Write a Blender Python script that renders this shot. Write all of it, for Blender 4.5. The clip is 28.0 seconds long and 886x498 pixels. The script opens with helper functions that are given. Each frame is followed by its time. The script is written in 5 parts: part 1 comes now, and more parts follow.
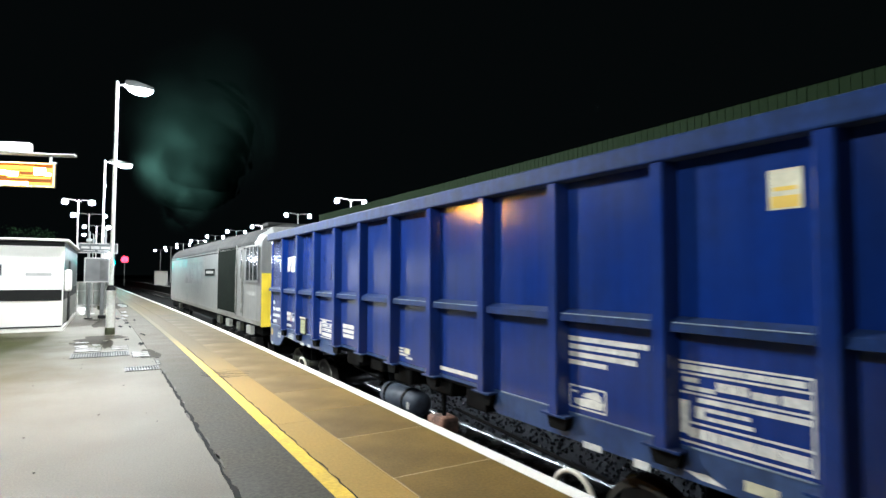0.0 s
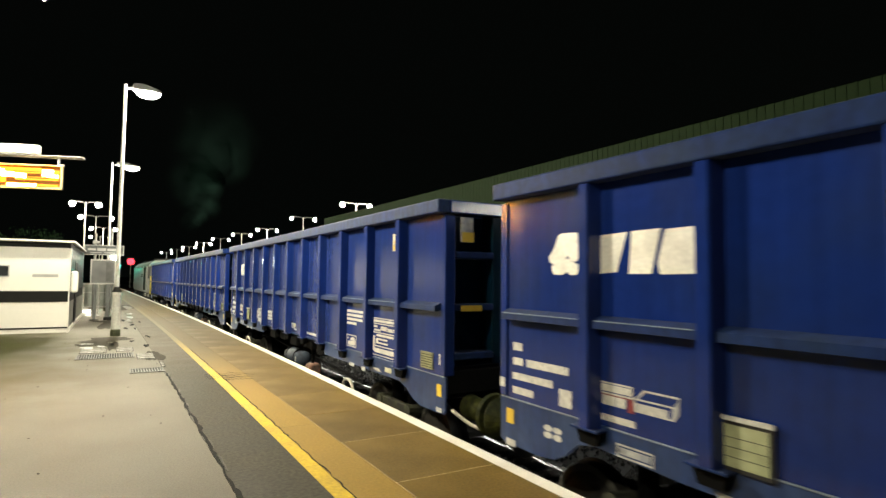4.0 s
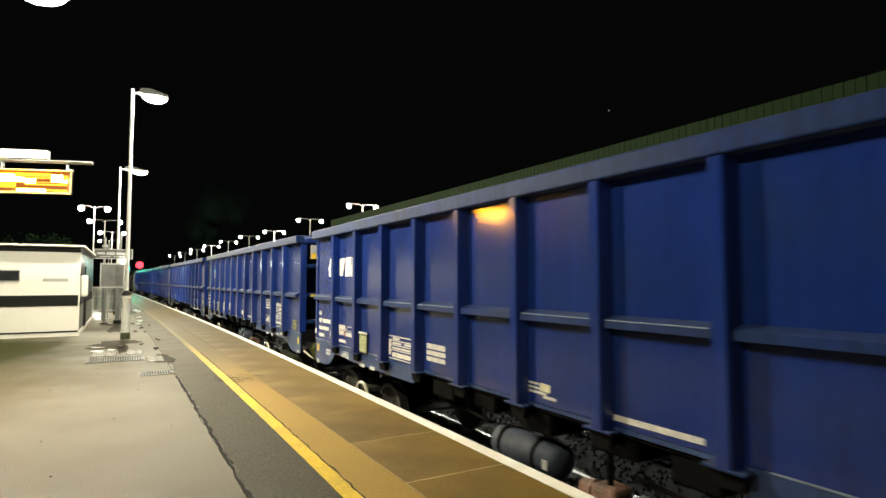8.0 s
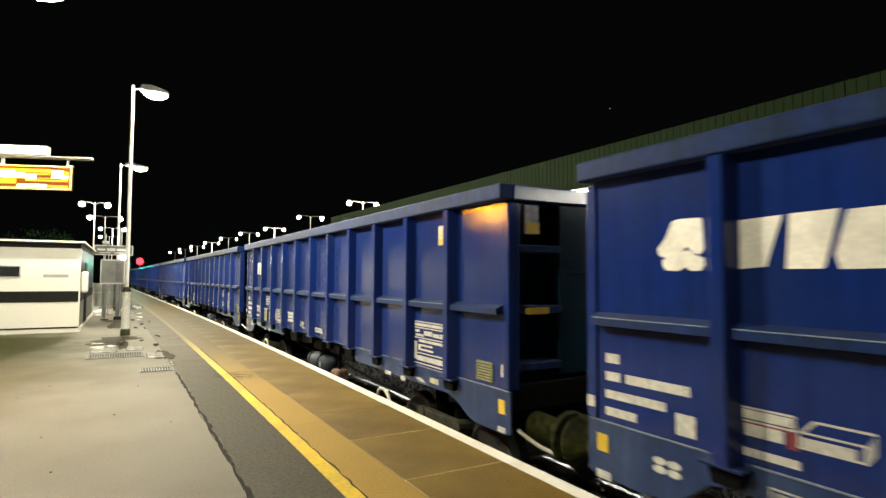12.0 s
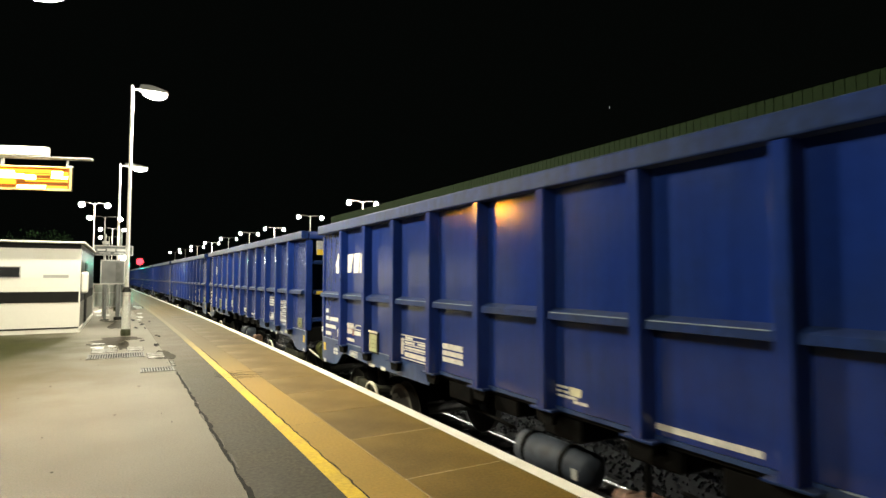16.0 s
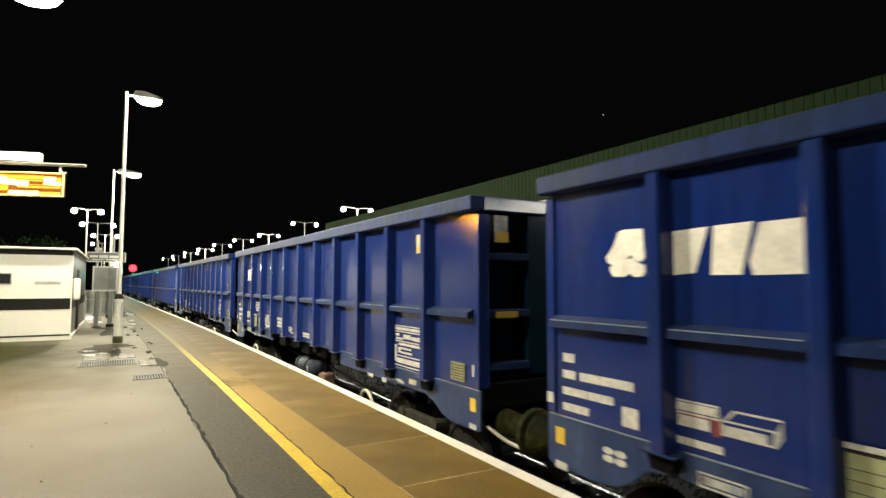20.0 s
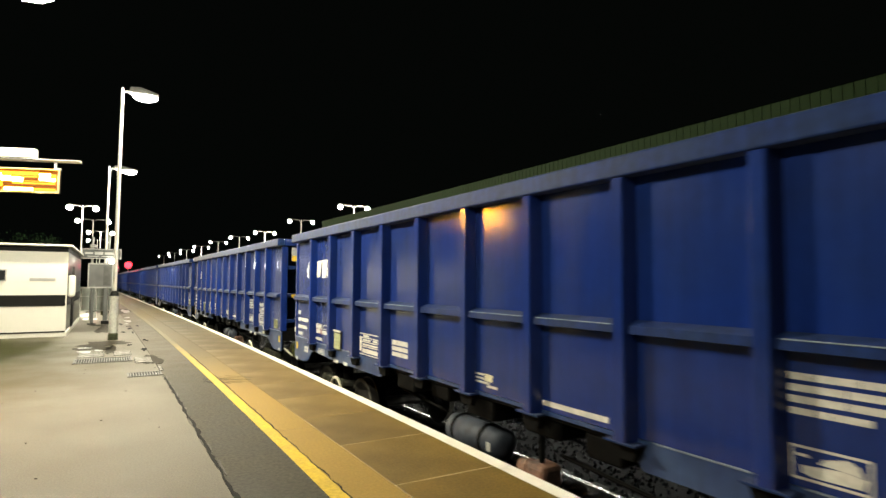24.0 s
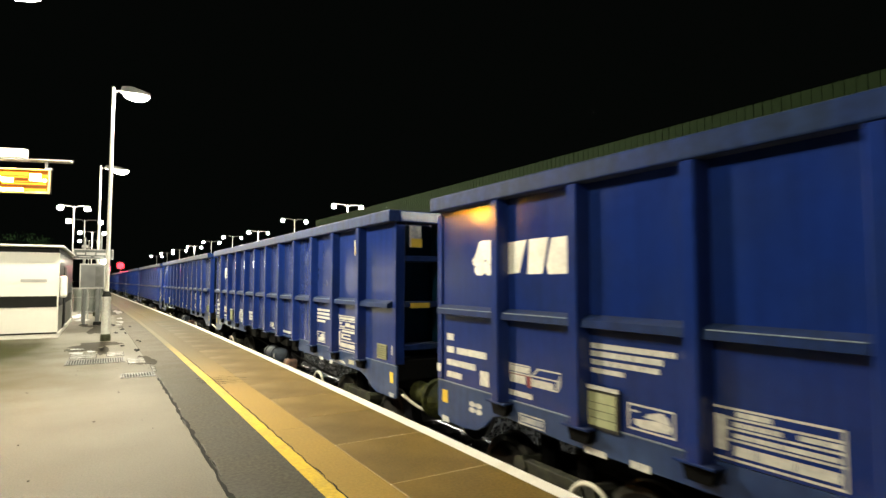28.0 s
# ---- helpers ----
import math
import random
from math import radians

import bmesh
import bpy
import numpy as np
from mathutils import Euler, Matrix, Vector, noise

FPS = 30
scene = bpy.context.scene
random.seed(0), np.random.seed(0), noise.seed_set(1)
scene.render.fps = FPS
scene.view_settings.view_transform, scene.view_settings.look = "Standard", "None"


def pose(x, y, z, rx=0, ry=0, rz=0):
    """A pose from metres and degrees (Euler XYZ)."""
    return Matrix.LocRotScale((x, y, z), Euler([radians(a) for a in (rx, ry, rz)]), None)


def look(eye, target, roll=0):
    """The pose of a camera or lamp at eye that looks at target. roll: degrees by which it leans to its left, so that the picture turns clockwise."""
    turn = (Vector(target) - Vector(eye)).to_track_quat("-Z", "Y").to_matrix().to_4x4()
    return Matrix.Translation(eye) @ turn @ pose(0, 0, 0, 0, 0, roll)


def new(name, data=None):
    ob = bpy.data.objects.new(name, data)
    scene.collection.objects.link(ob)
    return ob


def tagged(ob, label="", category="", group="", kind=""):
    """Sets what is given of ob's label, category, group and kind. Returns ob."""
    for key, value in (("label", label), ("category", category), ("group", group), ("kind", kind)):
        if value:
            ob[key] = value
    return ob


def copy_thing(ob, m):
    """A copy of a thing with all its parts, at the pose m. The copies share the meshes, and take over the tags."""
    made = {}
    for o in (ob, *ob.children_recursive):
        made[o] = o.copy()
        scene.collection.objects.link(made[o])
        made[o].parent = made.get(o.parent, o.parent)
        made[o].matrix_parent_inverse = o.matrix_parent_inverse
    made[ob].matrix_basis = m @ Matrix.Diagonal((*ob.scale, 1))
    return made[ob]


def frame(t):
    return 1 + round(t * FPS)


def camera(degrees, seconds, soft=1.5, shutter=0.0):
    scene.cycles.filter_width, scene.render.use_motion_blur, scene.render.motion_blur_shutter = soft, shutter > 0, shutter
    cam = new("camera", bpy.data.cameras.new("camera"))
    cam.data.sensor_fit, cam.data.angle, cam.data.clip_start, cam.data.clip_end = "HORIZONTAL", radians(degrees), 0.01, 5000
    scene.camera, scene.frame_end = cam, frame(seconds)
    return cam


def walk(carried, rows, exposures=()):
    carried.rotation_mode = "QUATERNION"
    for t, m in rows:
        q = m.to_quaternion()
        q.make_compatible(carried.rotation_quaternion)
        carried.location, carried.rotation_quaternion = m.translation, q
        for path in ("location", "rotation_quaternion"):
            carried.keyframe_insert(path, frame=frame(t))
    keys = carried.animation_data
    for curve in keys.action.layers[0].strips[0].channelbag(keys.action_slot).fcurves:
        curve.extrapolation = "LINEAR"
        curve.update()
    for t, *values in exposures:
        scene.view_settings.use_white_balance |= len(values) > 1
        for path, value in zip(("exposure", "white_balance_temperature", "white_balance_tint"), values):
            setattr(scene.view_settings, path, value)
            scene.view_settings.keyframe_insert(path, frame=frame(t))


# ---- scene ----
# ---------------------------------------------------------------- camera
cam = camera(76.2, 28.0, soft=1.5, shutter=0.16)
EYE = (0.0, 0.0, 1.66)
# seconds, turn to the right of the track's line, tilt up, lean (degrees)
PATH = [
    (0, 30.518, 2.677, 0.188),
    (0.5, 30.468, 2.778, 0.193),
    (1, 30.285, 2.815, 0.357),
    (1.5, 30.278, 2.955, 0.336),
    (2, 30.271, 3.027, 0.356),
    (2.5, 30.198, 2.969, 0.406),
    (3, 30.248, 2.948, 0.385),
    (3.5, 30.124, 3.072, 0.506),
    (5.5, 29.977, 3.164, 0.761),
    (6, 29.844, 3.171, 0.759),
    (6.5, 29.78, 3.1, 0.549),
    (7, 29.737, 3.048, 0.246),
    (7.5, 29.572, 2.984, 0.102),
    (8, 29.354, 3.132, 0.026),
    (8.5, 29.751, 3.448, 0.235),
    (9, 29.583, 3.322, 0.352),
    (9.5, 29.392, 3.128, 0.224),
    (10, 29.27, 3.032, 0.233),
    (10.5, 29.348, 2.888, 0.136),
    (11, 29.27, 2.861, 0.226),
    (11.5, 29.387, 2.924, 0.193),
    (12, 29.333, 2.889, 0.262),
    (12.5, 29.304, 2.863, 0.188),
    (14.5, 29.327, 2.924, 0.169),
    (15, 29.307, 2.868, 0.23),
    (15.5, 29.303, 2.856, 0.212),
    (16, 29.334, 2.804, 0.067),
    (16.5, 29.402, 2.904, 0.308),
    (17, 29.599, 3.056, 0.276),
    (17.5, 29.66, 3.085, 0.235),
    (18, 29.794, 3.074, 0.045),
    (18.5, 29.852, 3.112, 0.15),
    (19, 29.989, 3.205, 0.165),
    (19.5, 29.898, 3.314, 0.111),
    (20, 29.888, 3.504, 0.106),
    (20.5, 29.926, 3.391, -0.052),
    (21, 30.007, 3.315, 0.036),
    (21.5, 30.12, 3.114, -0.017),
    (23.5, 30.245, 3.266, 0.313),
    (24, 30.234, 3.326, 0.333),
    (24.5, 30.306, 3.181, 0.308),
    (25, 30.3, 3.247, 0.474),
    (25.5, 30.378, 3.254, 0.473),
    (26, 30.438, 3.265, 0.299),
    (26.5, 30.552, 3.146, 0.223),
    (27, 30.348, 3.134, 0.05),
    (27.5, 30.744, 3.149, 0.071),
    (28, 30.841, 3.196, 0.008)]


def aim(turn, tilt, lean):
    a, b = radians(turn), radians(tilt)
    way = Vector((math.sin(a) * math.cos(b), math.cos(a) * math.cos(b), math.sin(b)))
    return look(EYE, Vector(EYE) + way, lean)


walk(cam, [(t, aim(a, b, c)) for t, a, b, c in PATH],
     exposures=[(0, 0.36, 5050, 11), (1.0, 0.10, 5750, 9), (2.0, 0.0, 6100, 7), (3.0, 0.0, 6450, 6), (21.5, 0.0, 6480, 5), (24.5, 0.10, 6500, 5), (28, 0.10, 6500, 5)])

# ---------------------------------------------------------------- the line's plan
EDGE = 3.18          # the platform edge beside the camera
RADIUS, ARC = 945.0, 31.5
RAIL = -0.915        # top of the rails under the platform
TRACK = EDGE + 1.448


def bend(y):
    """How far the line has moved to the left at y metres along it."""
    y = max(y, 0.0)
    return y * y / 2 / RADIUS if y < ARC else ARC * ARC / 2 / RADIUS + (y - ARC) * ARC / RADIUS


def swing(y):
    return min(max(y, 0.0), ARC) / RADIUS


# ---------------------------------------------------------------- world and light
world = bpy.data.worlds.new("night_sky")
scene.world = world
world.use_nodes = True
world.node_tree.nodes["Background"].inputs[0].default_value = (0.60, 0.75, 0.62, 1)
world.node_tree.nodes["Background"].inputs[1].default_value = 0.0022
LAMP_TINT = (1.0, 0.90, 0.70)
LAMP_WATTS = 4930.0


def lamp_light(name, place, watts, radius=0.16, tint=LAMP_TINT, parent=None):
    data = bpy.data.lights.new(name, "POINT")
    data.energy, data.shadow_soft_size, data.color = watts, radius, tint
    ob = new(name, data)
    ob.location = place
    if parent:
        ob.parent = parent
    return ob


# ---------------------------------------------------------------- materials
def material(name, colour, rough=0.6, metal=0.0, grain=0.0, scale=8.0, bump=0.0, second=None, patch=2.0,
             glow=None, power=0.0, rough_var=0.0, jitter=0.0, coat=0.0, spec=0.5, streak=0.0, dent=0.0, wear_sheen=None):
    m = bpy.data.materials.new(name)
    m.use_nodes = True
    nt = m.node_tree
    bsdf = nt.nodes["Principled BSDF"]
    bsdf.inputs["Roughness"].default_value = rough
    bsdf.inputs["Metallic"].default_value = metal
    bsdf.inputs["Specular IOR Level"].default_value = spec
    bsdf.inputs["Coat Weight"].default_value = coat
    bsdf.inputs["Coat Roughness"].default_value = 0.12
    bsdf.inputs["Base Color"].default_value = (*colour, 1)
    if glow:
        bsdf.inputs["Emission Color"].default_value = (*glow, 1)
        bsdf.inputs["Emission Strength"].default_value = power
    if grain or bump or second or rough_var or jitter:
        co = nt.nodes.new("ShaderNodeTexCoord")
        fine = nt.nodes.new("ShaderNodeTexNoise")
        fine.inputs["Scale"].default_value, fine.inputs["Detail"].default_value = scale, 6
        big = nt.nodes.new("ShaderNodeTexNoise")
        big.inputs["Scale"].default_value, big.inputs["Detail"].default_value = patch, 4
        for n in (fine, big):
            nt.links.new(co.outputs["Object"], n.inputs["Vector"])
        mix = nt.nodes.new("ShaderNodeMix")
        mix.data_type = "RGBA"
        mix.inputs["A"].default_value = (*colour, 1)
        mix.inputs["B"].default_value = (*(second or [c * 0.6 for c in colour]), 1)
        ramp = nt.nodes.new("ShaderNodeValToRGB")
        ramp.color_ramp.elements[0].position, ramp.color_ramp.elements[1].position = 0.38, 0.66
        nt.links.new(big.outputs["Fac"], ramp.inputs["Fac"])
        nt.links.new(ramp.outputs["Color"], mix.inputs["Factor"])
        last = mix.outputs["Result"]
        # Tone along y: yellow wear, plus the paving's wet greying under lamps painted in
        if wear_sheen:
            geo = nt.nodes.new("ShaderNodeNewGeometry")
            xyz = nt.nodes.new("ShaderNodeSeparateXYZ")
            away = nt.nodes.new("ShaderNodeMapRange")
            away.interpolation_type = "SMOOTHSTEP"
            away.inputs["From Min"].default_value, away.inputs["From Max"].default_value = wear_sheen[1], wear_sheen[2]
            toned = nt.nodes.new("ShaderNodeMix")
            toned.data_type = "RGBA"
            toned.inputs["B"].default_value = (*wear_sheen[0], 1)
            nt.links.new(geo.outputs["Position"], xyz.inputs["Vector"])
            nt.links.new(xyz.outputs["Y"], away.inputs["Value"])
            nt.links.new(away.outputs["Result"], toned.inputs["Factor"])
            nt.links.new(last, toned.inputs["A"])
            last = toned.outputs["Result"]
        if grain:
            hsv = nt.nodes.new("ShaderNodeHueSaturation")
            mr = nt.nodes.new("ShaderNodeMapRange")
            mr.inputs["From Min"].default_value, mr.inputs["From Max"].default_value = 0.3, 0.7
            mr.inputs["To Min"].default_value, mr.inputs["To Max"].default_value = 1 - grain, 1 + grain
            nt.links.new(fine.outputs["Fac"], mr.inputs["Value"])
            nt.links.new(mr.outputs["Result"], hsv.inputs["Value"])
            nt.links.new(last, hsv.inputs["Color"])
            last = hsv.outputs["Color"]
        if jitter:
            info = nt.nodes.new("ShaderNodeObjectInfo")
            h2 = nt.nodes.new("ShaderNodeHueSaturation")
            m2 = nt.nodes.new("ShaderNodeMapRange")
            m2.inputs["To Min"].default_value, m2.inputs["To Max"].default_value = 1 - jitter, 1 + jitter
            nt.links.new(info.outputs["Random"], m2.inputs["Value"])
            nt.links.new(m2.outputs["Result"], h2.inputs["Value"])
            nt.links.new(last, h2.inputs["Color"])
            last = h2.outputs["Color"]
        if streak:
            mp = nt.nodes.new("ShaderNodeMapping")
            mp.inputs["Scale"].default_value = (7, 7, 0.5)
            st = nt.nodes.new("ShaderNodeTexNoise")
            st.inputs["Scale"].default_value, st.inputs["Detail"].default_value = 1.6, 5
            inf = nt.nodes.new("ShaderNodeObjectInfo")
            va = nt.nodes.new("ShaderNodeVectorMath")
            vs = nt.nodes.new("ShaderNodeVectorMath")
            vs.operation = "SCALE"
            vs.inputs[0].default_value, va.operation = (31.0, 17.0, 23.0), "ADD"
            nt.links.new(inf.outputs["Random"], vs.inputs["Scale"])
            nt.links.new(co.outputs["Object"], va.inputs[0])
            nt.links.new(vs.outputs["Vector"], va.inputs[1])
            nt.links.new(va.outputs["Vector"], mp.inputs["Vector"])
            nt.links.new(mp.outputs["Vector"], st.inputs["Vector"])
            nt.links.new(va.outputs["Vector"], big.inputs["Vector"])
            h3 = nt.nodes.new("ShaderNodeHueSaturation")
            m4 = nt.nodes.new("ShaderNodeMapRange")
            m4.inputs["From Min"].default_value, m4.inputs["From Max"].default_value = 0.3, 0.7
            m4.inputs["To Min"].default_value, m4.inputs["To Max"].default_value = 1 - streak, 1 + streak
            nt.links.new(st.outputs["Fac"], m4.inputs["Value"])
            nt.links.new(m4.outputs["Result"], h3.inputs["Value"])
            nt.links.new(last, h3.inputs["Color"])
            last = h3.outputs["Color"]
        nt.links.new(last, bsdf.inputs["Base Color"])
        if rough_var:
            m3 = nt.nodes.new("ShaderNodeMapRange")
            m3.inputs["From Min"].default_value, m3.inputs["From Max"].default_value = 0.3, 0.7
            m3.inputs["To Min"].default_value, m3.inputs["To Max"].default_value = max(rough - rough_var, 0.03), rough + rough_var
            nt.links.new(big.outputs["Fac"], m3.inputs["Value"])
            nt.links.new(m3.outputs["Result"], bsdf.inputs["Roughness"])
        if bump:
            b = nt.nodes.new("ShaderNodeBump")
            b.inputs["Strength"].default_value, b.inputs["Distance"].default_value = bump, 0.01
            nt.links.new(fine.outputs["Fac"], b.inputs["Height"])
            nt.links.new(b.outputs["Normal"], bsdf.inputs["Normal"])
            if dent:
                b2 = nt.nodes.new("ShaderNodeBump")
                b2.inputs["Strength"].default_value, b2.inputs["Distance"].default_value = dent, 0.05
                nt.links.new(big.outputs["Fac"], b2.inputs["Height"])
                nt.links.new(b2.outputs["Normal"], b.inputs["Normal"])
    return m


M_ASPHALT = material("damp_asphalt_light", (0.1150, 0.1035, 0.0810), 0.75, spec=0.2, grain=0.16, scale=60, bump=0.15, second=(0.1030, 0.0930, 0.0725), patch=0.6, rough_var=0.05)


def tint_round(m, centre, reach, colour):
    """A tint in a surface's colour, ragged at its edge, round a place."""
    nt = m.node_tree
    bsdf = nt.nodes["Principled BSDF"]
    paint = bsdf.inputs["Base Color"].links[0].from_socket
    geo, off, size = (nt.nodes.new(k) for k in ("ShaderNodeNewGeometry", "ShaderNodeVectorMath", "ShaderNodeVectorMath"))
    off.operation, size.operation = "SUBTRACT", "DIVIDE"
    off.inputs[1].default_value, size.inputs[1].default_value = (*centre, 0), (*reach, 1)
    far, edge, fade, mix, add = (nt.nodes.new(k) for k in ("ShaderNodeVectorMath", "ShaderNodeTexNoise", "ShaderNodeMapRange", "ShaderNodeMix", "ShaderNodeMath"))
    far.operation, fade.interpolation_type, mix.data_type, add.operation = "LENGTH", "SMOOTHSTEP", "RGBA", "MULTIPLY_ADD"
    edge.inputs["Scale"].default_value, edge.inputs["Detail"].default_value = 1.3, 6
    add.inputs[1].default_value = 0.55
    fade.inputs["From Min"].default_value, fade.inputs["From Max"].default_value = 1.45, 0.80
    mix.inputs["B"].default_value = (*colour, 1)
    for a, b in ((geo.outputs["Position"], off.inputs[0]), (off.outputs["Vector"], size.inputs[0]), (size.outputs["Vector"], far.inputs[0]), (geo.outputs["Position"], edge.inputs["Vector"]),
                 (edge.outputs["Fac"], add.inputs[0]), (far.outputs["Value"], add.inputs[2]), (add.outputs["Value"], fade.inputs["Value"]), (fade.outputs["Result"], mix.inputs["Factor"]),
                 (paint, mix.inputs["A"]), (mix.outputs["Result"], bsdf.inputs["Base Color"])):
        nt.links.new(a, b)


# Brown tint at the left, darker green before the cabin
tint_round(M_ASPHALT, (-4.2, 12.6), (4.2, 6.0), (0.060, 0.047, 0.017))
tint_round(M_ASPHALT, (-4.9, 16.6), (4.7, 4.4), (0.030, 0.032, 0.0015))
M_DARKTAR = material("damp_asphalt_dark", (0.0400, 0.0370, 0.0265), 0.8, spec=0.15, grain=0.3, scale=30, bump=0.15, second=(0.0560, 0.0510, 0.0370), patch=1.6, rough_var=0.1, wear_sheen=((0.094, 0.083, 0.062), 8.0, 16.0))
M_YELLOW = material("worn_yellow_paint", (0.56, 0.385, 0.018), 0.6, spec=0.2, grain=0.18, scale=26, bump=0.15, second=(0.40, 0.28, 0.035), patch=1.6, wear_sheen=((0.100, 0.078, 0.028), 9.0, 18.0))
# Buff and coping far tones: the greying of lamp sheen put into the colour
M_BUFF = material("buff_paving", (0.262, 0.165, 0.029), 0.65, spec=0.2, grain=0.12, scale=35, bump=0.12, second=(0.235, 0.150, 0.030), patch=0.9, wear_sheen=((0.084, 0.061, 0.021), 7.0, 16.0))
M_COPING = material("brown_coping_slab", (0.158, 0.098, 0.017), 0.6, spec=0.22, grain=0.18, scale=40, bump=0.12, second=(0.112, 0.072, 0.015), patch=1.1, jitter=0.12, rough_var=0.08, wear_sheen=((0.080, 0.058, 0.020), 8.0, 20.0))
M_MORTAR = material("pale_mortar", (0.5, 0.4, 0.22), 0.8, grain=0.1, scale=40)
M_WHITE_LINE = material("white_edge_paint", (0.78, 0.76, 0.70), 0.55, grain=0.06, scale=40, bump=0.1, second=(0.66, 0.63, 0.56), patch=2.0)
M_CONCRETE = material("dark_concrete", (0.075, 0.07, 0.06), 0.85, spec=0.3, grain=0.15, scale=20, bump=0.3)
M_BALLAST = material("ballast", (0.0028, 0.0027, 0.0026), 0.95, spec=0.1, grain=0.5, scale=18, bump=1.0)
M_RAIL = material("rail_steel", (0.62, 0.61, 0.60), 0.2, metal=1.0, grain=0.1, scale=12)
M_CRACK = material("tar_joint", (0.012, 0.0115, 0.010), 0.85, spec=0.08, grain=0.2, scale=30)
M_BLUE = material("blue_wagon_paint", (0.0064, 0.0212, 0.140), 0.15, grain=0.08, scale=9, bump=0.02, streak=0.14, dent=0.08, spec=0.48, second=(0.0078, 0.0215, 0.112), patch=1.3, rough_var=0.04)
# End paint: the ends' unlit, dark-reflecting look put into a darker blue
M_BLUE_END = material("shaded_end_paint", (0.0018, 0.0135, 0.0360), 0.32, spec=0.09, streak=0.25, grain=0.2, scale=9, bump=0.03, dent=0.05, second=(0.0026, 0.016, 0.024), patch=2.2, rough_var=0.05)
M_SKIRT = material("dusty_blue_skirt_paint", (0.014, 0.032, 0.105), 0.36, spec=0.4, streak=0.2, grain=0.15, scale=12, bump=0.06, second=(0.03, 0.055, 0.13), patch=2.0)
# Worn edges and weld beads: the highlight they catch is put into the colour
M_EDGE = material("worn_lit_paint", (0.20, 0.25, 0.32), 0.4, grain=0.3, scale=25)
M_VENT = material("olive_mesh_plate", (0.27, 0.275, 0.15), 0.6, grain=0.3, scale=30, second=(0.17, 0.18, 0.10), patch=6)
M_PAPER = material("faded_green_paper", (0.36, 0.38, 0.22), 0.6, grain=0.15, scale=20, second=(0.28, 0.31, 0.17), patch=5)
M_RED_MARK = material("dull_red_stencil", (0.20, 0.03, 0.035), 0.55, grain=0.15, scale=30)
M_GREASE = material("greasy_olive_buffer", (0.016, 0.020, 0.005), 0.75, spec=0.25, grain=0.5, scale=16, bump=0.7, second=(0.055, 0.058, 0.010), patch=5.5)
M_TANK = material("dusty_air_tank", (0.050, 0.062, 0.085), 0.6, spec=0.25, grain=0.3, scale=12, second=(0.030, 0.036, 0.048), patch=3)
M_BLUE_RIM = material("worn_blue_paint", (0.0066, 0.0195, 0.088), 0.55, spec=0.06, streak=0.25, grain=0.2, scale=14, bump=0.08, second=(0.0095, 0.022, 0.066), patch=2.5)
# Sheen stands in for the lens haze that pales the further wagons
for m in (M_BLUE, M_BLUE_RIM):
    haze = m.node_tree.nodes["Principled BSDF"].inputs
    haze["Sheen Weight"].default_value, haze["Sheen Roughness"].default_value = 0.10, 0.4
M_WHITE_MARK = material("white_stencil_paint", (0.86, 0.84, 0.76), 0.5, grain=0.12, scale=30)
M_STENCIL = material("dulled_white_stencil", (0.56, 0.555, 0.51), 0.6, spec=0.2, grain=0.2, scale=26, second=(0.44, 0.44, 0.42), patch=8)
M_GREY_MARK = material("worn_stencil_paint", (0.42, 0.42, 0.40), 0.55, grain=0.3, scale=22, second=(0.24, 0.26, 0.30), patch=9)
M_CREAM_MARK = material("cream_plate", (0.62, 0.60, 0.42), 0.5, grain=0.12, scale=20)
M_YELLOW_MARK = material("yellow_sticker", (0.75, 0.52, 0.05), 0.45, grain=0.05, scale=20)
M_AMBER_MARK = material("faded_amber_label", (0.30, 0.15, 0.010), 0.6, spec=0.15, grain=0.2, scale=14)
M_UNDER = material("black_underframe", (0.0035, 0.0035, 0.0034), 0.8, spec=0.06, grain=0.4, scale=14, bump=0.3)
M_RUST = material("rusty_coupler", (0.026, 0.027, 0.012), 0.8, grain=0.6, scale=16, bump=0.6, second=(0.008, 0.008, 0.006), patch=7.0)
M_VALVE = material("rusty_valve_casting", (0.22, 0.115, 0.075), 0.7, grain=0.4, scale=18, bump=0.4, second=(0.07, 0.045, 0.035), patch=7.0)
M_HOSE = material("pale_brake_hose", (0.62, 0.58, 0.46), 0.5, grain=0.1)
M_WHEEL = material("worn_wheel_steel", (0.05, 0.047, 0.042), 0.5, metal=0.6, grain=0.3, scale=10)
M_TREAD = material("dull_wheel_rim", (0.10, 0.095, 0.08), 0.5, metal=0.3, grain=0.3, scale=10)
M_GREY_LOCO = material("grey_loco_paint", (0.195, 0.195, 0.182), 0.35, grain=0.1, scale=6, bump=0.04, second=(0.165, 0.172, 0.166), patch=0.8, streak=0.12)
M_ROOF_LOCO = material("pale_loco_roof", (0.22, 0.22, 0.21), 0.5, grain=0.1)
M_LOUVRE = material("black_louvre", (0.004, 0.007, 0.004), 0.9, spec=0.02, grain=0.3)
M_LOCO_YELLOW = material("loco_yellow_end", (0.78, 0.60, 0.03), 0.4, grain=0.05)
M_GLASS_DARK = material("dark_glass", (0.02, 0.022, 0.024), 0.15, spec=0.4, grain=0.2)
M_CREAM = material("cream_cabin_panel", (0.6708, 0.6552, 0.5928), 0.6, grain=0.015, scale=12, bump=0.02, second=(0.6474, 0.6279, 0.5616), patch=0.5)
M_DARK_BAND = material("dark_brown_band", (0.008, 0.008, 0.007), 0.75, spec=0.2, grain=0.2)
